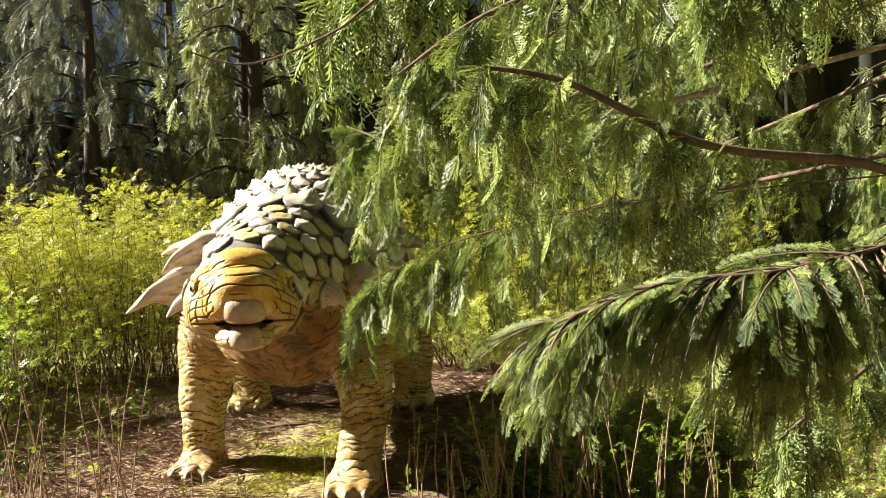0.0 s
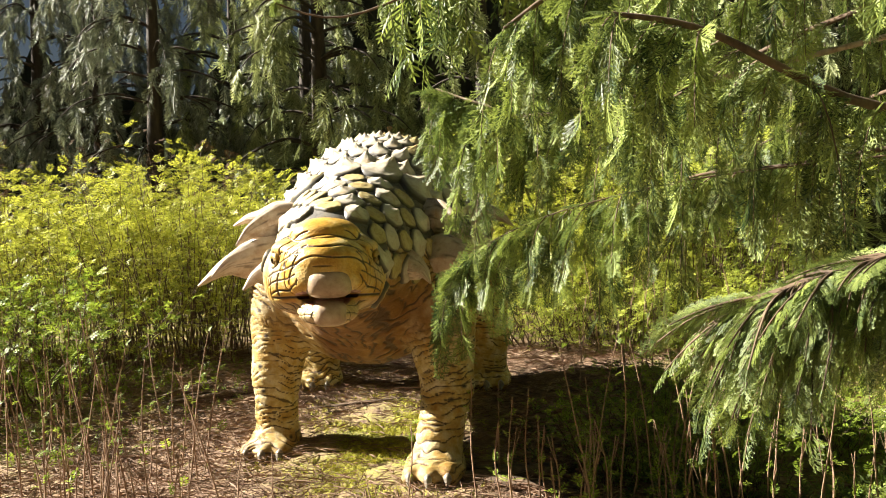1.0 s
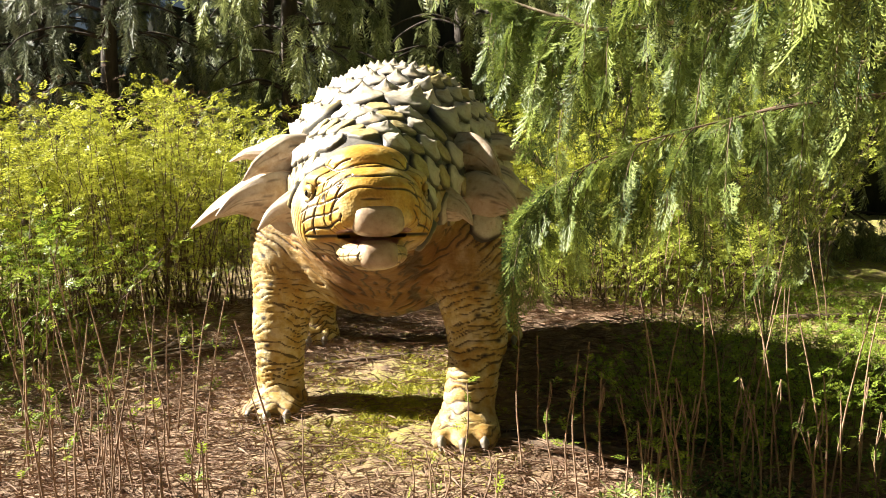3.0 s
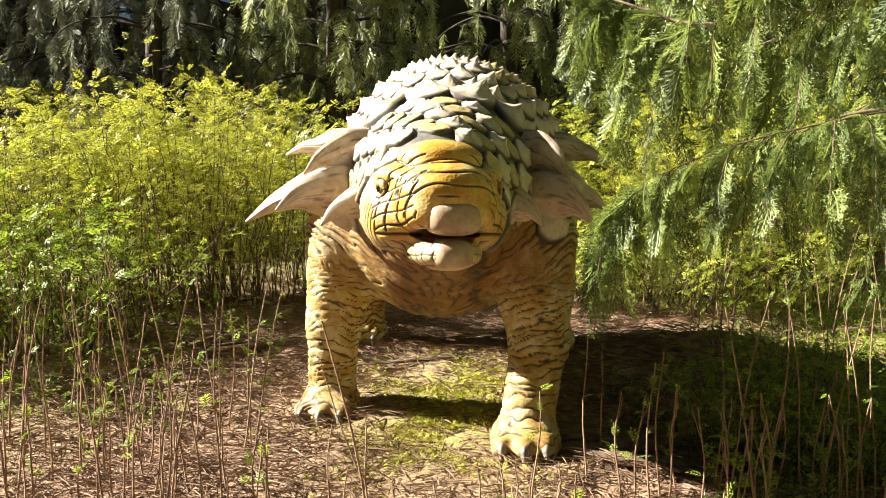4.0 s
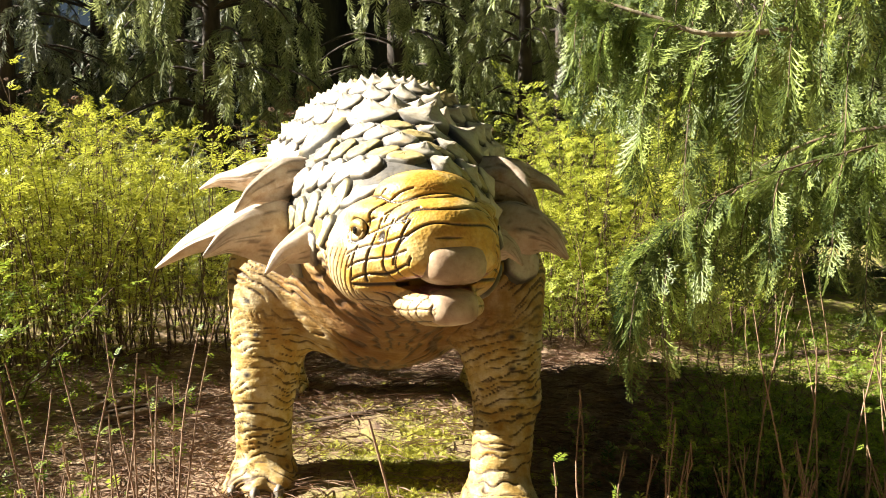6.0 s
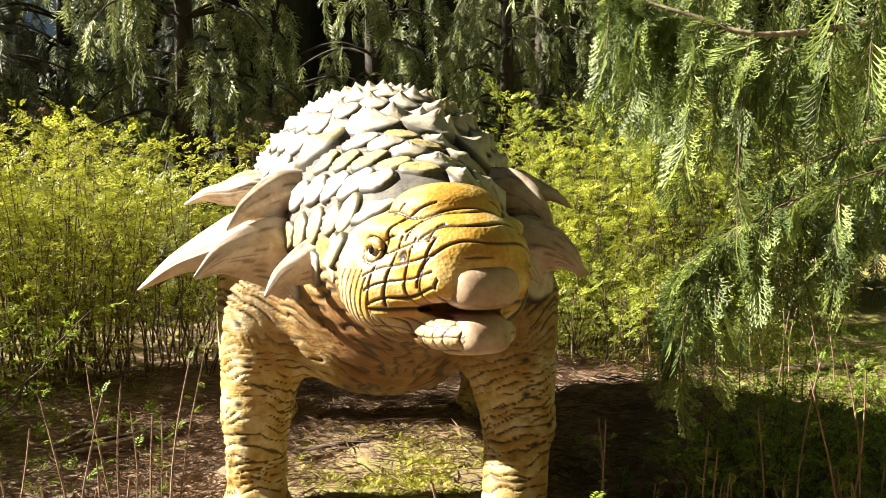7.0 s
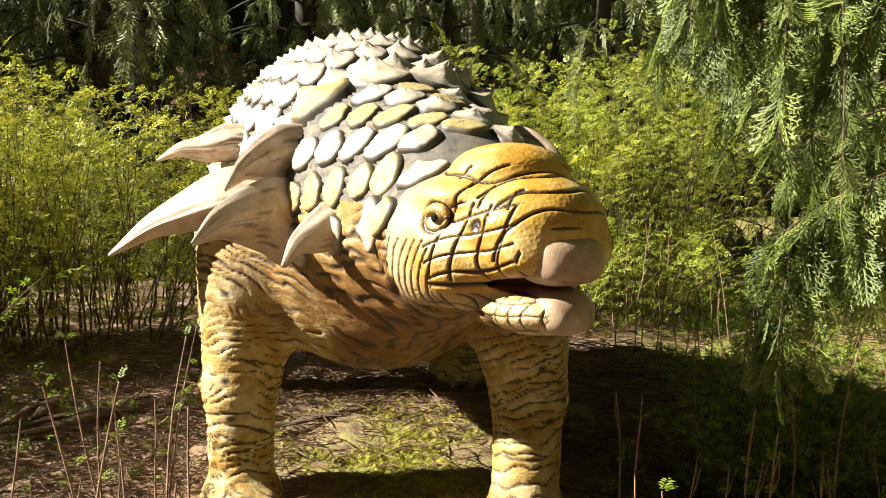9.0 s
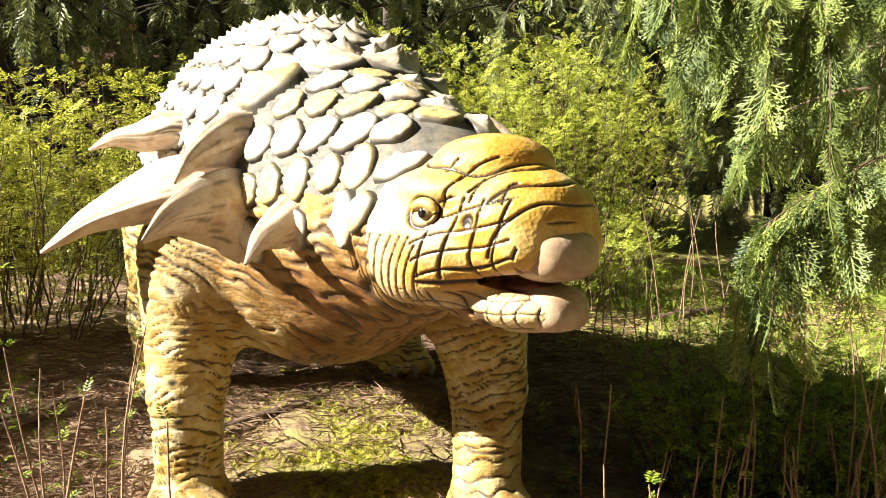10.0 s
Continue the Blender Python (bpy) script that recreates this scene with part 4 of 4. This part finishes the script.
# ---- the near cedar ----
def build_cedar():
    r = np.random.default_rng(21)
    root = tagged(new("cedar_tree"), "weeping cedar with long drooping green sprays and bare pale twigs", "tree")
    root.location = (2.7, 5.1, 0)
    off = np.array((2.7, 5.1, 0.0))
    tv, tf = tube([(0, 0, -0.1), (0.02, 0, 0.5), (0.0, 0.03, 2.5), (-0.03, 0, 5), (0, 0, 9)], [0.30, 0.24, 0.20, 0.15, 0.04], 14)
    part("trunk", mesh_np("trunk", tv, tf, [BARK], smooth=True), root, "ridged brown cedar trunk")
    T = (2.65, 5.0)
    boughs = [
        # control points, thickness, hang, density, start, sprays
        ([(*T, 1.75), (1.85, 4.2, 1.93), (1.04, 3.9, 2.02), (0.45, 3.75, 2.28), (0.1, 3.7, 2.35)], 0.030, (0.35, 0.95), 24, 0.45, (0.16, 0.28)),
        ([(*T, 2.0), (1.5, 2.9, 1.68), (0.88, 2.35, 1.57), (0.52, 2.25, 1.54), (0.24, 2.2, 1.46)], 0.010, (0.12, 0.36), 34, 0.35, (0.20, 0.32)),
        ([(*T, 2.7), (1.0, 5.3, 2.36), (-0.1, 5.4, 2.17), (-0.45, 5.5, 2.25), (-0.72, 5.6, 2.36)], 0.018, (0.4, 1.0), 22, 0.3, (0.16, 0.28)),
        ([(*T, 1.95), (0.9, 5.0, 1.82), (0.1, 5.0, 1.68), (-0.35, 5.1, 1.52), (-0.62, 5.2, 1.33)], 0.006, (0.3, 0.75), 24, 0.25, (0.15, 0.26)),
        ([(*T, 3.3), (1.0, 4.6, 3.0), (0.2, 4.4, 2.75), (-0.3, 4.4, 2.45)], 0.03, (0.5, 1.2), 26, 0.2, (0.16, 0.30)),
        ([(*T, 4.1), (0.9, 5.2, 3.8), (-0.1, 5.5, 3.5), (-0.9, 5.8, 3.15)], 0.03, (0.5, 1.3), 24, 0.2, (0.18, 0.32)),
        ([(*T, 1.6), (1.9, 3.6, 1.35), (1.3, 3.0, 1.2), (0.95, 2.8, 1.02)], 0.014, (0.15, 0.4), 16, 0.3, (0.15, 0.25)),
        ([(*T, 2.5), (2.0, 3.4, 2.1), (1.6, 2.6, 1.75), (1.3, 2.1, 1.5)], 0.02, (0.2, 0.5), 20, 0.3, (0.15, 0.26)),
        ([(*T, 3.0), (1.5, 6.2, 2.7), (0.9, 6.9, 2.45), (0.5, 7.2, 2.3)], 0.022, (0.3, 0.8), 24, 0.2, (0.18, 0.30)),
        ([(*T, 2.1), (1.5, 6.0, 1.9), (0.9, 6.5, 1.85), (0.5, 6.7, 1.65)], 0.018, (0.2, 0.5), 24, 0.25, (0.16, 0.28)),
        ([(*T, 4.6), (1.6, 3.6, 4.2), (0.8, 3.0, 3.6), (0.5, 2.8, 3.0)], 0.03, (0.4, 1.0), 22, 0.2, (0.18, 0.32)),
        ([(*T, 3.7), (1.9, 3.9, 3.3), (1.3, 3.4, 2.9), (0.9, 3.1, 2.6)], 0.025, (0.4, 0.8), 24, 0.3, (0.18, 0.30)),
        ([(*T, 5.4), (1.2, 5.0, 5.0), (0.0, 5.2, 4.5), (-0.8, 5.3, 4.0)], 0.03, (0.5, 1.2), 20, 0.2, (0.2, 0.34)),
        ([(*T, 3.6), (1.6, 5.8, 3.4), (0.6, 6.2, 3.0), (-0.2, 6.4, 2.65)], 0.025, (0.5, 1.2), 22, 0.2, (0.18, 0.30)),
        ([(*T, 4.8), (2.2, 6.5, 4.4), (1.4, 7.4, 3.9), (0.9, 7.9, 3.4)], 0.025, (0.5, 1.2), 20, 0.2, (0.2, 0.32)),
        ([(*T, 2.6), (2.2, 6.2, 2.4), (1.6, 7.0, 2.15), (1.2, 7.4, 1.9)], 0.02, (0.3, 0.8), 22, 0.2, (0.18, 0.30)),
        ([(*T, 3.4), (0.6, 4.6, 3.3), (-0.3, 4.5, 2.9), (-0.62, 4.5, 2.69), (-1.06, 4.5, 2.55), (-1.42, 4.5, 2.66)], 0.012, (0.05, 0.1), 2, 0.5, (0.08, 0.12)),
        ([(*T, 2.9), (3.2, 6.4, 2.7), (3.4, 7.4, 2.4), (3.5, 8.0, 2.0)], 0.025, (0.4, 1.0), 20, 0.2, (0.2, 0.32)),
        ([(*T, 2.15), (2.0, 3.5, 1.86), (1.42, 2.72, 1.70), (1.05, 2.42, 1.54), (0.78, 2.32, 1.38)], 0.014, (0.1, 0.3), 30, 0.35, (0.2, 0.3)),
    ]
    for k, (pts, th, hang, dens, start, size) in enumerate(boughs):
        high = pts[0][2] > 4.0
        line, sh, po = drooping_bough(pts, r, hang, dens * (0.55 if high else 0.52), start, tuple(q * (0.90 if high else 0.78) for q in size))
        if k in (1, 7, 18):
            line, sh, po = fan_bough(pts, r, (0.16, 0.36), {1: 84, 7: 36, 18: 84}[k], start)
        lv, lf = tube(line - off, np.linspace(th, th * 0.3, len(line)), 7)
        limb = part("limb", mesh_np("limb", lv, lf, [TWIG if k in (2, 17) else BARK], smooth=True), root)
        poses = [(p - off, w, u, q) for p, w, u, q in po]
        part("spray_foliage", crown_mesh("spray_foliage", poses, FAR_FRONDS if high else FRONDS, CEDAR, 3 + k), limb, "feathery green cedar sprays")
        sv, sf = merge(sh)
        part("twig_tangle", mesh_np("twig_tangle", sv - off, sf, [BARK]), limb, kind="stuff")


build_cedar()


# ---- weeping trees behind, and unseen ones round the camera ----
def far_tree(seed, height, reach, name, label, material, base=0.4, dens=4.3):
    r = np.random.default_rng(seed)
    root = tagged(new(name), label, "tree", "trees behind the statue")
    tv, tf = tube([(0, 0, -0.2), (0.05, 0, 1), (0, 0.05, height * 0.5), (0, 0, height)], [0.24, 0.20, 0.13, 0.02], 10)
    part("trunk", mesh_np("trunk", tv, tf, [FAR_BARK], smooth=True), root)
    poses, limbs = [], []
    z = base
    while z < height * 0.86:
        for k in range(5):
            an = r.uniform(0, 2 * math.pi)
            R = reach * (1 - 0.75 * z / height) * r.uniform(0.7, 1.1)
            d = np.array((math.cos(an), math.sin(an), 0))
            pts = [(0, 0, z), d * R * 0.4 + (0, 0, z + 0.15), d * R * 0.8 + (0, 0, z - 0.05), d * R + (0, 0, z - 0.35)]
            line, _, po = drooping_bough([np.array(p) for p in pts], r, (0.5, 1.2), dens * 0.72, 0.25, (0.22, 0.40), 0.25)
            limbs.append(tube(line, np.linspace(0.03, 0.006, len(line)), 4))
            poses += po
        z += r.uniform(0.38, 0.55)
    lv, lf = merge(limbs)
    part("branch_tangle", mesh_np("branch_tangle", lv, lf, [FAR_BARK]), root, kind="stuff")
    part("crown", crown_mesh("crown", poses, FAR_FRONDS, material, seed), root)
    return root


TREE_A = far_tree(41, 8.5, 2.7, "cypress_tree", "tall weeping cypress with hanging grey-green sprays", FAR_CEDAR, 0.9)
TREE_B = far_tree(42, 8.0, 2.4, "cypress_tree", "tall weeping cypress with hanging grey-green sprays", FAR_CEDAR, 0.6)
TREE_C = far_tree(43, 9.0, 2.6, "spruce_tree", "dark spruce with sparse drooping branches", SPRUCE, 1.2, 4)
TREE_A.matrix_basis = pose(-3.7, 15.9, 0)
TREE_B.matrix_basis = pose(-0.9, 16.7, 0, 0, 0, 40)
TREE_C.matrix_basis = pose(-10.2, 18.6, 0)
for src, x, y, turn, s in ((TREE_C, -6.8, 16.4, 200, 0.95), (TREE_A, 2.0, 17.4, 120, 1.0), (TREE_B, 4.8, 16.8, 290, 1.0), (TREE_A, 7.4, 14.6, 10, 0.95), (TREE_A, 9.8, 12.2, 70, 1.0), (TREE_C, -13.4, 19.5, 100, 1.0),
                           (TREE_B, 6.8, 9.8, 140, 0.9), (TREE_C, -5.0, 20.6, 160, 1.1), (TREE_B, 3.0, 14.6, 75, 0.85), (TREE_A, 0.9, 15.4, 210, 0.8), (TREE_C, -8.6, 18.0, 30, 0.95), (TREE_C, -11.8, 17.0, 250, 0.9), (TREE_A, -6.0, 18.4, 330, 1.0),
                           # unseen trees round the camera, added to hold back sky and ground light
                           (TREE_A, -9.5, -1.5, 15, 1.0), (TREE_B, -6.2, -3.6, 95, 1.05), (TREE_A, -3.0, -5.2, 185, 1.0), (TREE_B, 0.4, -5.8, 255, 1.1), (TREE_A, 3.9, -5.0, 300, 1.0), (TREE_B, 6.6, -2.4, 20, 1.0),
                           (TREE_A, 8.0, 1.2, 110, 1.0), (TREE_B, 8.2, 5.0, 230, 1.0), (TREE_C, -12.2, -4.2, 60, 1.1), (TREE_C, -1.4, -8.6, 140, 1.1), (TREE_C, 2.6, -8.8, 330, 1.1), (TREE_C, -7.6, -7.4, 220, 1.1)):
    t = copy_thing(src, pose(x, y, 0, 0, 0, turn))
    t.scale = (s, s, s)


# near-black sheet behind the trees, for the far wood and the shade between them
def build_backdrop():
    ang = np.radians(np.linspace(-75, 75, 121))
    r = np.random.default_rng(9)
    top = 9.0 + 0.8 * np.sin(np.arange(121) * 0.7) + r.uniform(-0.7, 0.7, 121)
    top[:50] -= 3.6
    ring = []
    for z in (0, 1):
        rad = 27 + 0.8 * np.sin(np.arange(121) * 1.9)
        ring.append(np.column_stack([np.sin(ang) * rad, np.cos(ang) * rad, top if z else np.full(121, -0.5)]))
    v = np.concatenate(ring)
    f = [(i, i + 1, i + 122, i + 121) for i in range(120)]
    m, nt, b = node_material("near-black wood sheet", 0.95)
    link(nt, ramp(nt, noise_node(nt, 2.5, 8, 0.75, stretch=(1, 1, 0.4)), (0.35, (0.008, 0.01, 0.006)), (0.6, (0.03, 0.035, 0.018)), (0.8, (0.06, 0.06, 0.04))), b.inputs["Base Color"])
    tagged(new("backdrop", mesh_np("backdrop", v, f, [m])), "near-black sheet for the far wood and the shade between the trees", "backdrop", kind="structure")


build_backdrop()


# ---- leafy shrubs ----
def shrub(seed, height, material, label, leaves=1500, width=1.1):
    r = np.random.default_rng(seed)
    root = tagged(new("shrub"), label, "shrub", "leafy shrubs round the statue")
    stems, poses = [], []
    n = 46
    for k in range(n):
        an, R = r.uniform(0, 2 * math.pi), width * math.sqrt(r.random())
        b = np.array((math.cos(an) * R * 0.75, math.sin(an) * R * 0.75, -0.03))
        h = height * r.uniform(0.62, 1.0) * (1 - 0.22 * (R / width) ** 2)
        lean = np.array((math.cos(an), math.sin(an), 0)) * R * 0.5 + r.normal(0, 0.24, 3) * (1, 1, 0)
        line = np.array([b + lean * t ** 1.4 + np.array((0, 0, h * t)) + r.normal(0, 0.022, 3) for t in np.linspace(0, 1, 9)])
        stems.append(tube(line, np.linspace(0.009, 0.0025, 9), 4))
        for j in range(leaves // n):
            u = 1 - 0.60 * r.random() ** 1.5 if r.random() < 0.78 else r.uniform(0.08, 0.45)
            i = min(int(u * 8), 7)
            p = line[i] + (line[i + 1] - line[i]) * (u * 8 - i)
            a2 = r.uniform(0, 2 * math.pi)
            w = np.array((math.cos(a2), math.sin(a2), r.uniform(-0.1, 0.9)))
            off = w * r.uniform(0.0, 0.16)
            poses.append((p + off, w, np.array((0, 0, 1.0)) + r.normal(0, 0.35, 3), r.uniform(0.075, 0.14) * (0.8 + 0.3 * u)))
    sv, sf = merge(stems)
    part("stem_tangle", mesh_np("stem_tangle", sv, sf, [SHRUB_BARK]), root, "thin brown upright stems", "stuff")
    part("foliage", crown_mesh("foliage", poses, PINNATE, material, seed), root)
    return root


LEFT = "dense shrub with fresh yellow-green feathery leaves on brown stems"
S1, S2, S3 = (shrub(50 + k, h, SHRUB, LEFT, 2100) for k, h in enumerate((2.75, 2.5, 2.2)))
RIGHT_LEAF = leaf_material("mid green shrub leaves", (0.18, 0.235, 0.035), (0.58, 0.62, 0.12), 0.40, 0.42, (0.50, 0.54, 0.10))
S6 = shrub(58, 3.1, RIGHT_LEAF, "dense shrub with fresh mid-green feathery leaves", 2000)
S6.matrix_basis = pose(1.5, 12.9, 0)
S4 = shrub(56, 1.3, GREENLEAF, "low shrub with darker green feathery leaves", 1100, 0.8)
S1.matrix_basis, S2.matrix_basis, S3.matrix_basis, S4.matrix_basis = pose(-4.3, 10.3, 0), pose(-5.8, 10.6, 0, 0, 0, 50), pose(-3.4, 10.9, 0), pose(-4.6, 8.4, 0)
for src, x, y, turn in ((S3, -5.3, 9.9, 80), (S1, -7.2, 11.2, 140), (S2, -2.9, 12.1, 200), (S1, -4.8, 12.2, 250), (S3, -6.6, 9.6, 300), (S2, -8.6, 11.0, 20), (S3, -7.9, 9.2, 170), (S2, -4.1, 10.3, 220),
                        (S1, -1.4, 12.6, 60), (S2, 0.1, 12.4, 310), (S3, 0.7, 11.7, 100), (S6, 0.7, 13.4, 40), (S6, 2.6, 12.2, 270), (S6, 3.1, 13.4, 15), (S6, 2.0, 11.7, 190), (S2, -10.0, 12.2, 130),
                        (S4, -5.8, 8.0, 70), (S4, -6.8, 7.8, 200)):
    copy_thing(src, pose(x, y, 0, 0, 0, turn))


for x, y, turn, size in ((0.4, 6.7, 40, 0.55), (1.1, 6.4, 160, 0.5), (0.9, 7.4, 280, 0.6), (1.8, 7.1, 100, 0.55)):
    low = copy_thing(S4, pose(x, y, float(ground_height(x, y)), 0, 0, turn))
    low.scale = (size, size, size)
S7 = shrub(63, 1.15, RIGHT_LEAF, "low fresh green shrub with feathery leaves behind the statue", 1000, 0.9)
S7.matrix_basis = pose(0.7, 10.6, 0)
for x, y, turn in ((1.7, 10.9, 120), (0.0, 11.0, 60)):
    copy_thing(S7, pose(x, y, 0, 0, 0, turn))
S5 = shrub(61, 3.1, BROWN, "bare brown thicket of dead twigs and withered leaves", 900, 1.3)
S5.matrix_basis = pose(-9.0, 14.2, 0)
for x, y, turn in ((-7.3, 14.6, 80), (-5.6, 14.0, 190), (-10.8, 14.6, 260), (-2.2, 14.4, 30), (0.6, 15.0, 140)):
    copy_thing(S5, pose(x, y, 0, 0, 0, turn))


# ---- bare canes in front ----
def cane(seed, height, leafy):
    r = np.random.default_rng(seed)
    root = tagged(new("bare_cane"), "thin bare brown cane with a few small young leaves" if leafy else "thin bare brown cane rising from litter", "cane", "canes round the statue")
    n = 8
    lean = r.normal(0, 0.10, 2)
    line = [np.array((lean[0] * t * height + 0.015 * math.sin(6 * t + seed), lean[1] * t * height + 0.012 * math.cos(5 * t), -0.03 + height * t)) for t in np.linspace(0, 1, n)]
    pieces = [tube(line, np.linspace(0.0065, 0.003, n), 5)]
    if r.random() < 0.5:
        i = int(r.integers(3, 6))
        d = np.array((r.normal(0, 0.5), r.normal(0, 0.5), 1.0))
        pieces.append(tube([line[i], line[i] + d * height * 0.14 + r.normal(0, 0.01, 3), line[i] + d * height * 0.28], [0.004, 0.003, 0.002], 4))
    v, f = merge(pieces)
    stem = part("stem", mesh_np("stem", v, f, [CANE], smooth=True), root)
    if leafy:
        poses = []
        for _ in range(leafy):
            i = int(r.integers(3, n))
            w = r.normal(0, 1, 3) + np.array((0, 0, 0.5))
            poses.append((line[i], w, np.array((0, 0, 1.0)) + r.normal(0, 0.3, 3), r.uniform(0.04, 0.085)))
        part("foliage", crown_mesh("foliage", poses, PINNATE, GREENLEAF, seed), stem, "small fresh green leaves")
    return root


CANES = [cane(70 + k, (0.34, 0.45, 0.55, 0.7, 0.85, 0.95, 1.1, 0.6)[k], (0, 3, 0, 5, 4, 0, 7, 8)[k]) for k in range(8)]
cr = np.random.default_rng(77)


def plant_canes(count, x0, x1, y0, y1, kinds):
    for _ in range(count):
        x, y = cr.uniform(x0, x1), cr.uniform(y0, y1)
        copy_thing(CANES[int(cr.choice(kinds))], pose(x, y, float(ground_height(x, y)), 0, 0, cr.uniform(0, 360)))


for k, c in enumerate(CANES):
    c.matrix_basis = pose(-3.2 + 0.14 * k, 5.2 + 0.1 * (k % 3), -0.22)
SEEDLING = cane(91, 0.72, 9)
SEEDLING.matrix_basis = pose(-0.90, 5.32, -0.22)
tagged(SEEDLING, "young bright green seedling with a leafy top")
LONE = cane(92, 1.27, 0)
LONE.matrix_basis = pose(-1.43, 4.18, -0.22, 0, 0, 30)
tagged(LONE, "tall single pale bare cane")
plant_canes(58, -4.6, -2.5, 4.6, 6.9, (3, 4, 5, 6, 2))
plant_canes(26, -6.0, -3.6, 6.6, 8.4, (4, 5, 6))
plant_canes(34, -2.6, -0.7, 4.5, 5.6, (0, 0, 1, 2))
plant_canes(30, -0.6, 0.9, 4.9, 7.0, (3, 4, 6, 7, 7))
plant_canes(30, -0.3, 1.9, 5.2, 6.0, (3, 6, 7, 7))
plant_canes(28, 0.2, 3.4, 8.0, 10.6, (3, 4, 5, 6, 7))


# ---- old wood on the ground ----
def wood_slab(x, y, z, length, width, thick, turn, seed):
    """A worn, uneven slab of bark-covered wood."""
    r = np.random.default_rng(seed)
    n, k = 12, 10
    pts = [(length * (i / (n - 1) - 0.5), 0.03 * math.sin(i * 0.9 + seed), 0) for i in range(n)]
    v, f = tube(pts, [1.0] * n, k)
    v = v.reshape(n, k, 3)
    for i in range(n):
        edge = math.sin(math.pi * (i + 0.35) / (n - 0.3)) ** 0.35
        c = np.array(pts[i])
        v[i] = c + (v[i] - c) * np.array((1, width * 0.5 * edge, thick * 0.5 * edge)) * r.uniform(0.82, 1.15, (k, 1))
    caps = [list(range(k))[::-1], [(n - 1) * k + j for j in range(k)]]
    tri = np.concatenate([f[:, :3], f[:, [0, 2, 3]], np.array([(c[0], c[j], c[j + 1]) for c in caps for j in range(1, k - 1)])])
    ob = new("wood_slab", mesh_np("wood_slab", v.reshape(-1, 3), tri, [BARK]))
    ob.matrix_basis = pose(x, y, z, 0, 0, turn)
    return tagged(ob, "worn flat slab of old bark-covered wood on the litter", "log", "old wood round the statue")


for x, y, length, width, turn, seed in ((-0.42, 6.72, 0.42, 0.22, 12, 1), (-0.36, 6.55, 0.30, 0.12, -25, 2), (-3.0, 8.6, 0.55, 0.20, 40, 3), (-3.35, 8.9, 0.45, 0.16, 75, 4), (2.6, 9.8, 0.9, 0.10, 8, 5), (-1.55, 8.35, 0.55, 0.025, 28, 6)):
    wood_slab(x, y, float(ground_height(np.array(x), np.array(y))) + 0.02, length, width, 0.07 if width > 0.05 else 0.025, turn, seed)


# ---- litter, moss and low green ----
def litter(count, seed):
    r = np.random.default_rng(seed)
    base_v = np.array([(0, -0.5, 0), (0.02, 0, 0.03), (0, 0.5, 0), (-0.02, 0, 0.03)])
    base_f = np.array([(0, 1, 2), (0, 2, 3)])
    x = r.uniform(-6.5, 4.0, count)
    y = np.where(r.random(count) < 0.16, r.uniform(-3.0, 4.5, count), 10.8 - 7.8 * r.random(count) ** 0.85)
    keep = r.random(count) > moss_at(x, y) * 0.65
    x, y = x[keep], y[keep]
    a = r.uniform(0, 2 * math.pi, len(x))
    w = np.column_stack([np.cos(a), np.sin(a), r.normal(0, 0.16, len(x))])
    m4 = frames4(np.column_stack([x, y, ground_height(x, y) + r.uniform(0.002, 0.06, len(x))]), w, np.tile((0, 0, 1.0), (len(x), 1)) + r.normal(0, 0.2, (len(x), 3)), r.uniform(0.06, 0.26, len(x)))
    v, f = scatter(base_v, base_f, m4)
    tagged(new("needle_litter", mesh_np("needle_litter", v, f, [STRAW])), "dry brown needles and twigs strewn over the soil", "litter", kind="stuff")


litter(86000, 5)


def low_green(name, count, material, label, area, size, seed, weight):
    r = np.random.default_rng(seed)
    x, y = r.uniform(area[0], area[1], count), r.uniform(area[2], area[3], count)
    keep = r.random(count) < weight(x, y)
    x, y = x[keep], y[keep]
    w = np.column_stack([r.normal(0, 1, len(x)), r.normal(0, 1, len(x)), r.uniform(0.2, 1.6, len(x))])
    m4 = frames4(np.column_stack([x, y, ground_height(x, y) + 0.005]), w, np.tile((0, 0, 1.0), (len(x), 1)) + r.normal(0, 0.4, (len(x), 3)), r.uniform(*size, len(x)))
    v, f, tone = place_many(PINNATE, m4, seed)
    tagged(new(name, mesh_np(name, v, f, [material], attrs={"tone": tone})), label, "ground cover", kind="stuff")


low_green("moss", 64000, MOSS, "short yellow-green moss tufts on the soil", (-3.0, 0.2, 5.6, 9.6), (0.018, 0.05), 8, lambda x, y: moss_at(x, y) ** 1.5 * (np.hypot(x - CX - FORE[0][0], y - FORE[0][1] + 0.1) > 0.36) * (np.hypot(x - CX - FORE[1][0], y - FORE[1][1] + 0.1) > 0.36) * (np.sin(5 * x + 2 * y) * np.sin(4.3 * y - x) > -0.25))
low_green("low_plants", 30000, GREENLEAF, "low bright green plants and grass on the ground", (0.2, 7.0, 2.5, 12.0), (0.03, 0.10), 9, lambda x, y: np.clip((x - 0.6) / 1.5, 0, 1) * np.clip(0.8 + np.sin(2.3 * x + 1.7 * y) * np.sin(1.9 * y - x), 0, 1))
low_green("shade_plants", 9500, CEDAR, "low dark green plants in the shade beside the statue", (-0.4, 2.6, 3.6, 8.0), (0.05, 0.15), 14, lambda x, y: np.clip((x + 0.5) / 1.2, 0, 1) * np.clip(0.35 + np.sin(3.1 * x + 1.3 * y) * np.sin(2.7 * y - x), 0, 1))
low_green("weeds", 2600, GREENLEAF, "scattered small green weeds under the shrubs", (-8.0, -2.6, 6.8, 9.8), (0.05, 0.13), 12, lambda x, y: np.clip((-x - 2.6) / 2, 0, 0.8))
